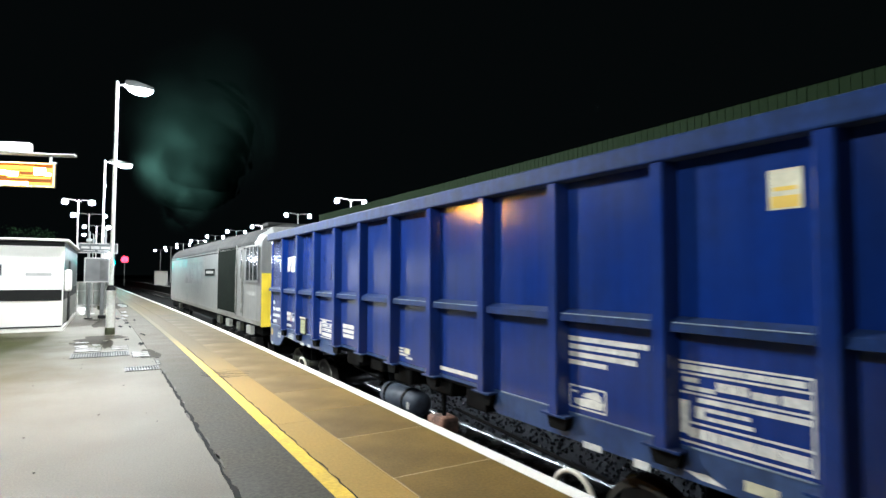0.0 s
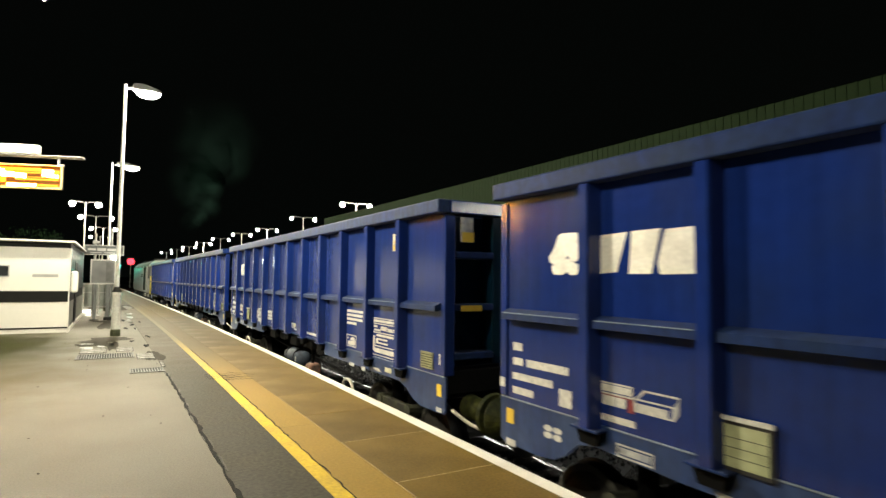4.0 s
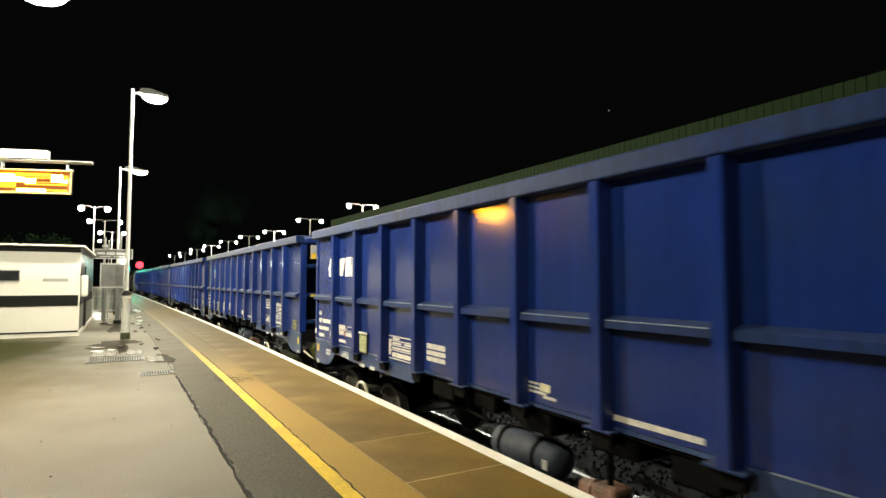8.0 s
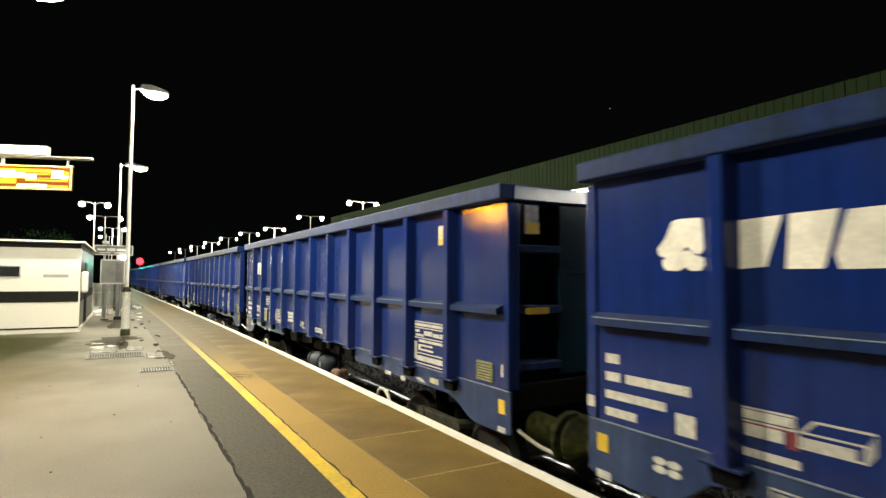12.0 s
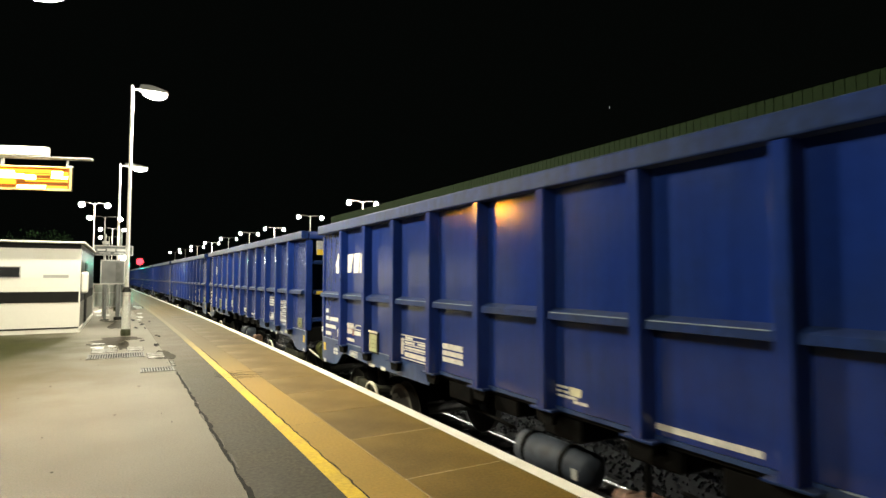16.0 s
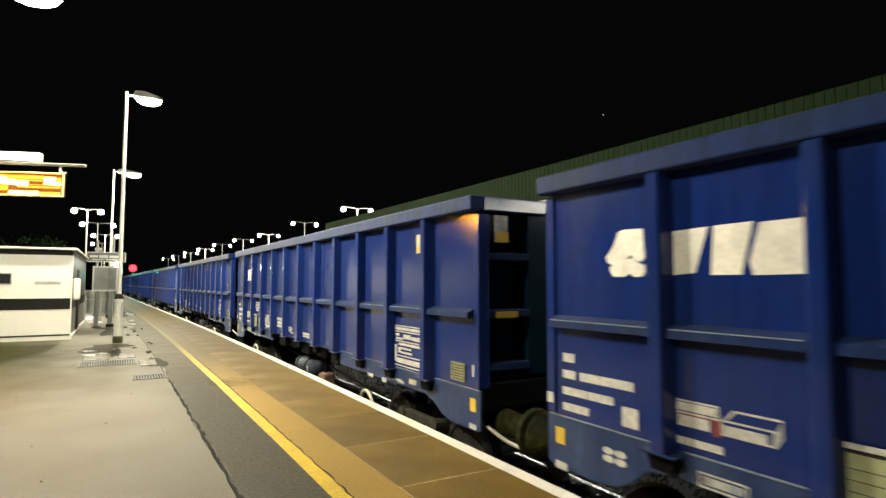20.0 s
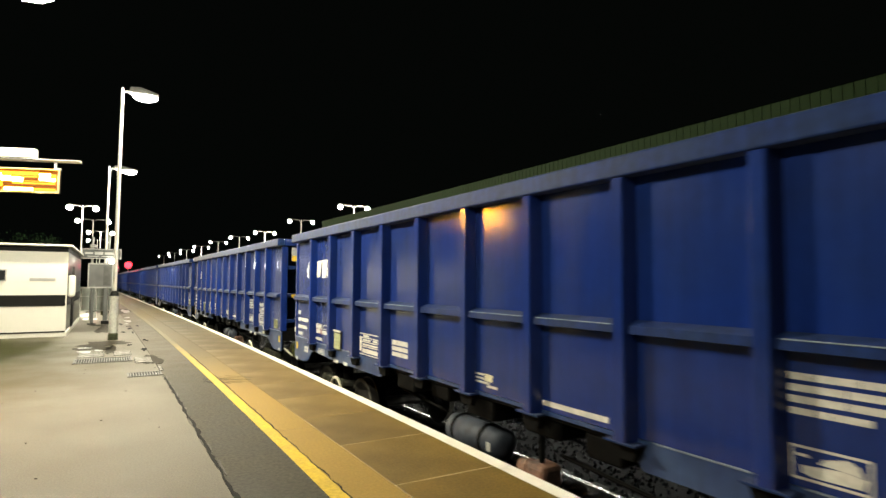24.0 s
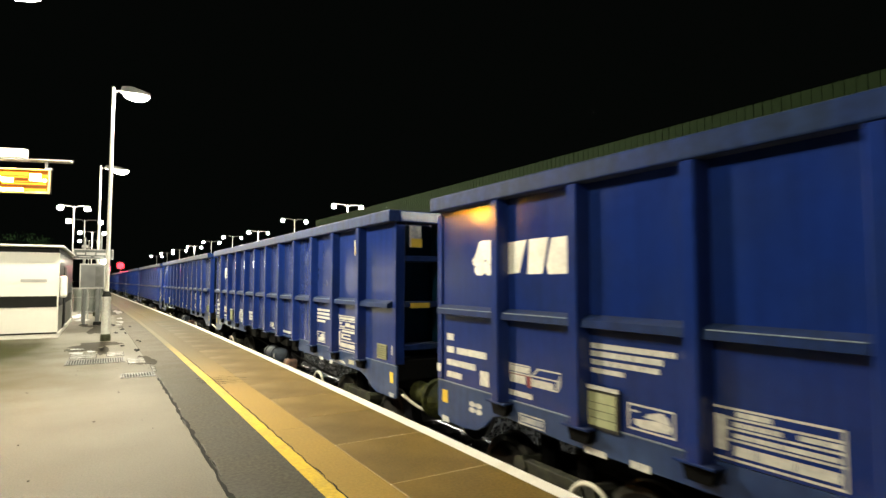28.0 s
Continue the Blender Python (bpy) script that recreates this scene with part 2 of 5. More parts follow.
M_GALV = material("galvanised_steel", (0.3172, 0.3172, 0.3034), 0.45, metal=0.4, grain=0.12, scale=18, second=(0.2621, 0.2621, 0.2483), patch=3)
M_POST = material("painted_lamp_post", (0.74, 0.73, 0.67), 0.5, grain=0.1, scale=18, second=(0.62, 0.61, 0.55), patch=2)
M_MOSS = material("mossy_base", (0.06207, 0.06897, 0.03103), 0.8, grain=0.3, scale=30)
M_LAMP_BODY = material("grey_lamp_housing", (0.10, 0.105, 0.10), 0.6, grain=0.1)
M_LAMP_GLOW = material("lamp_diffuser", (0.9, 0.9, 0.85), 0.4, glow=(1.0, 0.95, 0.80), power=60.0)
# Board colours take in the text's amber light: warm face, haloed screen, orange frame
M_BOARD = material("black_board_face", (0.014, 0.008, 0.004), 0.85, spec=0.15, grain=0.2)
M_SCREEN = material("amber_halo_screen", (0.02, 0.01, 0.003), 0.7, spec=0.1, glow=(1.0, 0.26, 0.01), power=0.30)
M_BOARD_FRAME = material("amber_lit_board_frame", (0.62, 0.44, 0.16), 0.5, grain=0.05)
M_AMBER = material("amber_led", (0.3, 0.15, 0.02), 0.5, glow=(1.0, 0.36, 0.025), power=330.0)
M_AMBER_DIM = material("dim_amber_led", (0.03, 0.012, 0.001), 0.6, spec=0.2, glow=(1.0, 0.30, 0.015), power=3.0)
M_CANOPY = material("olive_canopy_sheet", (0.0066, 0.0165, 0.0030), 0.75, spec=0.12, grain=0.1, scale=10, second=(0.0052, 0.0130, 0.0025), patch=0.6)
M_SOFFIT = material("white_soffit", (0.7, 0.7, 0.66), 0.6, grain=0.05)
M_STRIP = material("strip_light_tube", (0.9, 0.9, 0.9), 0.4, glow=(1.0, 0.97, 0.90), power=52.0)
M_RED_GLOW = material("red_signal_lens", (0.8, 0.05, 0.05), 0.3, glow=(1.0, 0.012, 0.03), power=8.0)
M_BLACK = material("black_plate", (0.015, 0.015, 0.015), 0.6, grain=0.2)
M_SIGN = material("grey_sign_face", (0.1103, 0.1138, 0.1103), 0.5, grain=0.1)
M_SIGN_LIGHT = material("pale_panel", (0.3793, 0.3793, 0.3586), 0.5, grain=0.06)
M_LEAF = material("dark_ivy_leaf", (0.008, 0.018, 0.007), 0.95, spec=0.05, grain=0.3, scale=6)
M_BARK = material("bark", (0.09, 0.07, 0.05), 0.9, grain=0.3, scale=12, bump=0.6)


# ---------------------------------------------------------------- building helpers
def boxes(*items):
    """A bmesh of boxes, each (x0, y0, z0, x1, y1, z1)."""
    bm = bmesh.new()
    add_boxes(bm, *items)
    return bm


def add_boxes(bm, *items):
    for x0, y0, z0, x1, y1, z1 in items:
        v = [bm.verts.new(c) for c in ((x0, y0, z0), (x1, y0, z0), (x1, y1, z0), (x0, y1, z0), (x0, y0, z1), (x1, y0, z1), (x1, y1, z1), (x0, y1, z1))]
        for f in ((3, 2, 1, 0), (4, 5, 6, 7), (0, 1, 5, 4), (1, 2, 6, 5), (2, 3, 7, 6), (3, 0, 4, 7)):
            bm.faces.new([v[i] for i in f])
    return bm


def bevelled(bm, width, segments=2):
    bmesh.ops.bevel(bm, geom=list(bm.edges), offset=width, segments=segments, affect="EDGES", profile=0.5)
    return bm


def add_tube(bm, points, radii, sides=10, cap=True):
    """A round tube through points."""
    rings = []
    pts = [Vector(p) for p in points]
    for i, p in enumerate(pts):
        way = (pts[min(i + 1, len(pts) - 1)] - pts[max(i - 1, 0)]).normalized()
        side = way.cross(Vector((0, 0, 1)))
        if side.length < 0.05:
            side = way.cross(Vector((0, 1, 0)))
        side.normalize()
        up = side.cross(way)
        r = radii[i] if isinstance(radii, (list, tuple)) else radii
        rings.append([bm.verts.new(p + (side * math.cos(2 * math.pi * k / sides) + up * math.sin(2 * math.pi * k / sides)) * r) for k in range(sides)])
    for a, b in zip(rings, rings[1:]):
        for k in range(sides):
            bm.faces.new((a[k], a[(k + 1) % sides], b[(k + 1) % sides], b[k]))
    if cap:
        bm.faces.new(rings[0][::-1])
        bm.faces.new(rings[-1])
    return bm


def tube(points, radii, sides=10):
    return add_tube(bmesh.new(), points, radii, sides)


def prism(outline, axis, a, b):
    """An outline of (u, v) pushed from a to b along axis 0, 1 or 2."""
    bm = bmesh.new()

    def at(u, v, w):
        return {0: (w, u, v), 1: (u, w, v), 2: (u, v, w)}[axis]
    lo = [bm.verts.new(at(u, v, a)) for u, v in outline]
    hi = [bm.verts.new(at(u, v, b)) for u, v in outline]
    n = len(outline)
    bm.faces.new(lo)
    bm.faces.new(hi[::-1])
    for i in range(n):
        bm.faces.new((lo[i], hi[i], hi[(i + 1) % n], lo[(i + 1) % n]))
    bmesh.ops.recalc_face_normals(bm, faces=bm.faces)
    return bm


def mesh_of(name, bm, mat, smooth=False):
    bmesh.ops.recalc_face_normals(bm, faces=bm.faces)
    me = bpy.data.meshes.new(name)
    bm.to_mesh(me)
    bm.free()
    me.materials.append(mat)
    if smooth:
        for p in me.polygons:
            p.use_smooth = True
    return me


def part(name, bm, mat, parent, label="", smooth=False, at=None):
    """One mesh object under a thing or a part."""
    ob = new(name, bm if isinstance(bm, bpy.types.Mesh) else mesh_of(name, bm, mat, smooth))
    ob.parent = parent
    if at is not None:
        ob.matrix_basis = at
    if label:
        tagged(ob, label)
    return ob


def thing(name, label, category, at=None, group="", kind=""):
    ob = new(name)
    if at is not None:
        ob.matrix_basis = at
    return tagged(ob, label, category, group, kind)


def single(name, bm, mat, label, category, at=None, group="", kind="", smooth=False):
    ob = new(name, mesh_of(name, bm, mat, smooth))
    if at is not None:
        ob.matrix_basis = at
    return tagged(ob, label, category, group, kind)


def ribbon(lat0, lat1, z0, z1, y0, y1, step=4.0, base=EDGE):
    """A slab that follows the line between two distances from the platform edge."""
    bm = bmesh.new()
    ys = [y0 + (y1 - y0) * i / max(1, round((y1 - y0) / step)) for i in range(max(1, round((y1 - y0) / step)) + 1)]
    rows = []
    for y in ys:
        x = base - bend(y)
        rows.append([bm.verts.new(c) for c in ((x + lat0, y, z0), (x + lat1, y, z0), (x + lat1, y, z1), (x + lat0, y, z1))])
    for a, b in zip(rows, rows[1:]):
        for k in range(4):
            bm.faces.new((a[k], a[(k + 1) % 4], b[(k + 1) % 4], b[k]))
    bm.faces.new(rows[0][::-1])
    bm.faces.new(rows[-1])
    return bm


def setting(name, bm, mat, label, category):
    return single(name, bm, mat, label, category, kind="structure")


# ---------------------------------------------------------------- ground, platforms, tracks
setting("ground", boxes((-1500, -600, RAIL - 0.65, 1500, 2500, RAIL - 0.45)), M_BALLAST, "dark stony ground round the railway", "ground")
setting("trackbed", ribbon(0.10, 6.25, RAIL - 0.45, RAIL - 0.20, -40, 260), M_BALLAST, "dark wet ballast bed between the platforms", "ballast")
FAR_Y = 170.0
platform = setting("platform", ribbon(-9.0, 0.0, RAIL - 0.45, -0.06, -30, FAR_Y), M_CONCRETE, "grey concrete station platform with a painted edge", "platform")
part("asphalt_surface", ribbon(-9.0, -2.30, -0.06, 0.0, -30, FAR_Y), M_ASPHALT, platform, "damp pale grey asphalt")
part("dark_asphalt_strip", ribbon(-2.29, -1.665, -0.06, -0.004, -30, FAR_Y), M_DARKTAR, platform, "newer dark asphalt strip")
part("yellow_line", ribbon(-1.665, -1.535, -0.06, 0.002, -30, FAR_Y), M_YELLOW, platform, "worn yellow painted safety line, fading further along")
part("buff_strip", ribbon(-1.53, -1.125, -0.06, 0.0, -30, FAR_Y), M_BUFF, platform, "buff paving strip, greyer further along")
part("white_line", ribbon(-0.135, 0.004, -0.06, 0.004, -30, FAR_Y), M_WHITE_LINE, platform, "white painted platform edge")
for c in (TRACK, TRACK + 3.4):
    for side in (-0.7525, 0.7525):
        setting("rail", ribbon(c + side - 0.035 - EDGE, c + side + 0.035 - EDGE, RAIL - 0.16, RAIL, -40, 260), M_RAIL, "polished steel running rail", "rail")
# Island platform concrete, much darker than the near platform's
far_platform = setting("far_platform", ribbon(6.3, 16.5, RAIL - 0.45, 0.0, -30, 260), material("near_black_concrete", (0.022, 0.021, 0.018), 0.85, spec=0.25, grain=0.2, scale=20, bump=0.3), "grey island platform across the tracks", "platform")
part("white_line", ribbon(6.3, 6.44, 0.0, 0.006, -30, 260), M_WHITE_LINE, far_platform, "white painted platform edge")
part("third_rail_cover", ribbon(5.55, 5.75, RAIL - 0.2, RAIL + 0.02, -40, 260), M_CONCRETE, far_platform)


def crack_line(lat, y0, y1, width, seed):
    """A ragged tar joint along the platform."""
    rnd = random.Random(seed)
    bm, rows, y = bmesh.new(), [], y0
    while y < y1:
        x = EDGE - bend(y) + lat + rnd.uniform(-0.012, 0.012)
        w = width * rnd.uniform(0.35, 1.3)
        rows.append([bm.verts.new((x - w / 2, y, 0.004)), bm.verts.new((x + w / 2, y, 0.004)), bm.verts.new((x + w / 2, y, -0.02)), bm.verts.new((x - w / 2, y, -0.02))])
        y += rnd.uniform(0.06, 0.2)
    for a, b in zip(rows, rows[1:]):
        for k in range(4):
            bm.faces.new((a[k], a[(k + 1) % 4], b[(k + 1) % 4], b[k]))
    return bm


part("tar_joint", crack_line(-2.295, -6, 10.9, 0.042, 3), M_CRACK, platform, "ragged dark joint in the asphalt")
part("tar_joint", crack_line(-1.527, 2, 14.0, 0.012, 5), M_CRACK, platform, "thin crack beside the yellow line")


def blot(x, y, rx, ry, z, seed, sides=26):
    """A thin patch with an uneven outline."""
    rnd = random.Random(seed)
    ph = [rnd.uniform(0, 6.3) for k in range(4)]
    bm = bmesh.new()
    top = []
    for k in range(sides):
        a = 2 * math.pi * k / sides
        r = 1 + 0.22 * math.sin(2 * a + ph[0]) + 0.16 * math.sin(3 * a + ph[1]) + 0.1 * math.sin(5 * a + ph[2]) + 0.07 * math.sin(9 * a + ph[3])
        top.append(bm.verts.new((x + rx * r * math.cos(a), y + ry * r * math.sin(a), z)))
    bm.faces.new(top)
    low = [bm.verts.new((v.co.x, v.co.y, z - 0.006)) for v in top]
    for k in range(sides):
        bm.faces.new((low[k], low[(k + 1) % sides], top[(k + 1) % sides], top[k]))
    return bm


M_COVER = material("worn_concrete_infill", (0.098, 0.089, 0.070), 0.6, spec=0.2, grain=0.3, scale=14, bump=0.2, second=(0.050, 0.045, 0.034), patch=5, rough_var=0.25)
M_WET = material("standing_water_film", (0.075, 0.070, 0.058), 0.30, spec=0.32, grain=0.1, scale=4, bump=0.05)
M_DAMP = material("damp_dark_patch", (0.026, 0.0225, 0.015), 0.85, spec=0.08, grain=0.25, scale=20, bump=0.1, second=(0.042, 0.037, 0.026), patch=2.0, rough_var=0.12)
M_TARSPOT = material("spilt_tar", (0.012, 0.012, 0.011), 0.95, spec=0.03, grain=0.2)
for i, (x, y, rx, ry) in enumerate(((-0.50, 15.4, 0.12, 0.26), (-0.24, 15.6, 0.07, 0.22), (0.57, 26.2, 0.13, 0.55), (0.60, 28.6, 0.10, 0.5), (0.50, 24.6, 0.07, 0.25),
                                    (-0.78, 28.2, 0.22, 0.8), (-1.0, 31.6, 0.25, 1.2), (-0.55, 16.3, 0.12, 0.12), (0.62, 34.5, 0.2, 1.6))):
    single("puddle", blot(x, y, rx, ry, 0.007, 40 + i), M_WET, "thin puddle of rainwater on the asphalt", "puddle", group="puddles")
# Damp patches; the narrow third one paints the lamp post's reflection
for i, (x, y, rx, ry) in enumerate(((-0.14, 17.25, 0.56, 0.62), (-0.34, 16.2, 0.34, 0.55), (0.02, 15.7, 0.10, 0.95), (0.75, 13.4, 0.16, 0.9), (-0.2, 22.5, 0.25, 1.6), (-0.3, 36, 1.0, 4.0), (-0.45, 24.3, 0.2, 0.5))):
    part("damp_reflection", blot(x, y, rx, ry, 0.0045, 70 + i), M_DAMP, platform, "darker patch of damp, with the post's reflection")
for i, (x, y, rx, ry) in enumerate(((0.70, 15.4, 0.05, 0.34), (0.42, 16.6, 0.05, 0.16), (0.34, 20.8, 0.05, 0.3), (0.55, 22.2, 0.07, 0.35), (0.30, 24.5, 0.07, 0.5), (0.81, 17.9, 0.05, 0.10), (0.86, 17.6, 0.03, 0.22), (0.53, 23.2, 0.06, 0.16), (0.82, 23.4, 0.025, 0.45), (-0.22, 15.05, 0.02, 0.08), (-0.15, 15.15, 0.02, 0.10), (0.60, 20.5, 0.03, 0.3))):
    part("tar_spot", blot(x, y, rx, ry, 0.009, 90 + i, 14), M_TARSPOT, platform, "small black tar spot")
# pale chips along the joint
M_CHIP = material("worn_tar_chip", (0.070, 0.064, 0.052), 0.7, spec=0.2, grain=0.25, scale=40)
rnd = random.Random(21)
for k in range(26):
    y = 1.8 + 9.2 * rnd.random() ** 1.3
    x = EDGE - bend(y) - 2.295 + rnd.choice((0.022, 0.026, -0.02))
    part("joint_chip", blot(x, y, rnd.uniform(0.006, 0.013), rnd.uniform(0.04, 0.20), 0.0055, 200 + k, 12), M_CHIP, platform, "pale worn chip beside the joint")
for k in range(40):
    y = 2.2 + 16 * rnd.random() ** 1.6
    x = rnd.uniform(-2.2, 0.8)
    part("stain", blot(x, y, rnd.uniform(0.004, 0.012), rnd.uniform(0.006, 0.025), 0.0045, 300 + k, 10), M_DAMP, platform, "small stain")


M_GRATE = material("dull_grate_steel", (0.075, 0.070, 0.060), 0.6, metal=0.2, spec=0.25, grain=0.25, scale=18, second=(0.042, 0.039, 0.032), patch=5)


def drain_grate(x0, x1, y0, y1, bars, label):
    t = thing("drain_grate", label, "drain grate", pose(0, 0, 0), "drain grates")
    part("frame", boxes((x0, y0, 0.001, x1, y0 + 0.05, 0.012), (x0, y1 - 0.05, 0.001, x1, y1, 0.012), (x0, y0 + 0.052, 0.001, x0 + 0.03, y1 - 0.052, 0.012), (x1 - 0.03, y0 + 0.052, 0.001, x1, y1 - 0.052, 0.012)), M_GRATE, t)
    part("pit", boxes((x0 + 0.031, y0 + 0.051, 0.001, x1 - 0.031, y1 - 0.051, 0.004)), M_CRACK, t, "black drain opening")
    me = mesh_of("bar", boxes((-0.009, y0 + 0.052, 0.0045, 0.009, y1 - 0.052, 0.013)), M_GRATE)
    for k in range(bars):
        part("bar", me, None, t, at=pose(x0 + 0.03 + (k + 0.5) * (x1 - x0 - 0.06) / bars, 0, 0))
    return t


drain_grate(-0.64, 0.40, 13.3, 14.1, 22, "galvanised channel drain grate in the asphalt")
drain_grate(0.27, 0.81, 11.1, 11.62, 11, "small galvanised drain grate in the asphalt")


def cover_plate(x, y, w, d, label):
    t = thing("access_cover", label, "access cover", pose(x, y, 0), "access covers")
    part("rim", boxes((-w / 2, -d / 2, 0.001, w / 2, d / 2, 0.006)), M_CRACK, t)
    part("plate", bevelled(boxes((-w / 2 + 0.009, -d / 2 + 0.014, 0.0065, w / 2 - 0.009, d / 2 - 0.014, 0.009)), 0.002, 1), M_COVER, t, "pale concrete infill")


cover_plate(-0.36, 14.75, 0.5, 0.85, "pale square access cover in the asphalt")
cover_plate(0.24, 14.85, 0.34, 0.8, "pale square access cover in the asphalt")
cover_plate(0.60, 13.4, 0.32, 0.9, "narrow pale access cover in the asphalt")
cover_plate(0.83, 12.05, 0.07, 0.75, "narrow pale access strip in the asphalt")
# the coping slabs
SLAB = 1.285
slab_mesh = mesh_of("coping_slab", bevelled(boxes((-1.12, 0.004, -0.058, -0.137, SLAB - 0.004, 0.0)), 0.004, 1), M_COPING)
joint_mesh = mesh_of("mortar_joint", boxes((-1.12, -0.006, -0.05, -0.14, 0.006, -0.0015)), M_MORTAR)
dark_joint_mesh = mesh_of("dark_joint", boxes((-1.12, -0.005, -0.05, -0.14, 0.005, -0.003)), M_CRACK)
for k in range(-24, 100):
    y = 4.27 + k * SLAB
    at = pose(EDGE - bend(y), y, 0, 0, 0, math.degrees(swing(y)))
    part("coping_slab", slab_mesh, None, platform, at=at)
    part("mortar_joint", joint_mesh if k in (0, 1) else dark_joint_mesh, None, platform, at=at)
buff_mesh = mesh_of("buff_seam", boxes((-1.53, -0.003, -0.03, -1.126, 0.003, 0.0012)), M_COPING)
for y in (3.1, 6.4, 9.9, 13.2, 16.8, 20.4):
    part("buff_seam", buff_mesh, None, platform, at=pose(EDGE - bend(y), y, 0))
scuff = mesh_of("scuff", boxes((-0.006, 0, 0.0, 0.006, 0.55, 0.002)), M_CRACK)
for k in range(9):
    part("scuff", scuff, None, platform, at=pose(1.72 + 0.05 * k, 9.7 + 0.22 * (k % 3), 0.0, 0, 0, 42 + 6 * (k % 4)))

# sleepers of the two tracks
sleeper_mesh = mesh_of("sleeper", bevelled(boxes((-1.25, -0.13, -0.2, 1.25, 0.13, 0.0)), 0.01, 1), material("dark_sleeper", (0.025, 0.023, 0.02), 0.8, spec=0.3, grain=0.3, scale=20, bump=0.3))
track_1 = thing("sleepers", "concrete sleepers half buried in wet ballast", "sleepers", kind="structure")
for k in range(110):
    y = -6 + k * 0.65
    part("sleeper", sleeper_mesh, None, track_1, at=pose(TRACK - bend(y), y, RAIL - 0.17, 0, 0, math.degrees(swing(y))))
rnd = random.Random(12)
bm = bmesh.new()
for k in range(20000):
    y = -1 + 36 * rnd.random() ** 1.7
    x = EDGE - bend(y) + rnd.uniform(0.12, 6.2)
    r = rnd.uniform(0.02, 0.048)
    z = RAIL - 0.19
    v = [bm.verts.new((x + r * a * rnd.uniform(0.6, 1.2), y + r * b * rnd.uniform(0.6, 1.2), z + r * c)) for a, b, c in ((1, 0, 0), (-0.5, 0.87, 0), (-0.5, -0.87, 0), (0, 0, 1.1))]
    for f in ((0, 1, 3), (1, 2, 3), (2, 0, 3)):
        bm.faces.new([v[i] for i in f])
single("loose_ballast", bm, material("wet_stone", (0.022, 0.022, 0.021), 0.06, spec=1.0, grain=0.4, scale=30), "wet loose ballast stones along the tracks", "ballast", kind="stuff")

# ---------------------------------------------------------------- lamps
HEAD = 6.95


def lamp_post(label, x, y, arms, base=True, watts=0.0, soft=0.16, group="platform lamps", bowl=(0.34, 0.19, 0.17), head=HEAD):
    """A column with one or two flat lamp heads; arms are their reaches to the right."""
    t = thing("street_lamp", label, "street lamp", pose(x, y, 0), group)
    post_top = head + 0.17
    part("column", tube([(0, 0, 0.02), (0, 0, 1.2), (0, 0, 1.22), (0, 0, 1.75), (0, 0, 1.9), (0, 0, post_top)], [0.10, 0.10, 0.055, 0.053, 0.052, 0.040] if base else [0.06, 0.05, 0.048, 0.046, 0.044, 0.03], 14), M_POST, t, smooth=False)
    if base:
        part("base_sleeve", tube([(0, 0, 0.0), (0, 0, 0.16), (0, 0, 0.17), (0, 0, 1.12), (0, 0, 1.13), (0, 0, 1.22)], [0.115, 0.115, 0.104, 0.104, 0.118, 0.112], 16), M_POST, t, "thicker grey base sleeve")
        part("base_collar", tube([(0, 0, 0.0), (0, 0, 0.15), (0, 0, 0.19)], [0.125, 0.125, 0.106], 16), M_MOSS, t, "mossy foot collar")
        part("clamp_band", tube([(0, 0, 1.215), (0, 0, 1.24), (0, 0, 1.36)], [0.116, 0.112, 0.062], 16), M_DARK_BAND, t, "dark tapered clamp band")
    for reach in arms:
        s = 1 if reach > 0 else -1
        part("arm", tube([(0, 0, post_top - 0.12), (s * 0.2, 0, head + 0.10)], 0.024, 8), M_GALV, t)
        if base:
            outline = [(s * 0.16, head + 0.06), (s * 0.2, head + 0.2), (s * 0.45, head + 0.23), (reach + s * 0.34, head + 0.1), (reach + s * 0.34, head + 0.03), (s * 0.24, head + 0.03)]
        else:
            outline = [(s * 0.16, head + 0.16), (s * 0.2, head + 0.21), (reach + s * 0.1, head + 0.24), (reach + s * 0.16, head + 0.185), (s * 0.24, head + 0.13)]
        housing = part("lamp_head", bevelled(prism(outline, 1, -0.15, 0.15) if base else prism(outline, 1, -0.05, 0.05), 0.02, 1), M_LAMP_BODY, t, "flat grey lamp housing")
        # Bowls drawn oversize to take in part of the lamps' glare
        glass = bmesh.new()
        bmesh.ops.create_icosphere(glass, subdivisions=2, radius=1.0)
        for v in glass.verts:
            v.co = Vector((reach + v.co.x * bowl[0], v.co.y * bowl[1], head + 0.02 + (v.co.z * bowl[2] if v.co.z < 0 else v.co.z * (0.02 if base else 0.16))))
        part("diffuser", glass, M_LAMP_GLOW, housing, "glowing white diffuser bowl", True)
        if watts:
            lamp_light("lamp_glow", (reach, 0, head - bowl[2] - 0.04 - soft), watts, soft, parent=t)
    return t


lamp_post("pale grey steel platform lamp post, lit", 0.05, 18.24, [0.58], watts=LAMP_WATTS * 0.85)
lamp_post("pale grey steel platform lamp post, lit", -0.33, 31.3, [0.84], watts=LAMP_WATTS * 1.1, soft=0.4)
lamp_post("pale grey steel platform lamp post, lit", -2.45, 9.7, [1.28], watts=LAMP_WATTS * 0.66, head=5.75)
# Out of view: lamp added for the side light on the near wagons
lamp_post("pale grey steel platform lamp post, lit", -5.0, 3.4, [0.8], watts=LAMP_WATTS * 0.34)
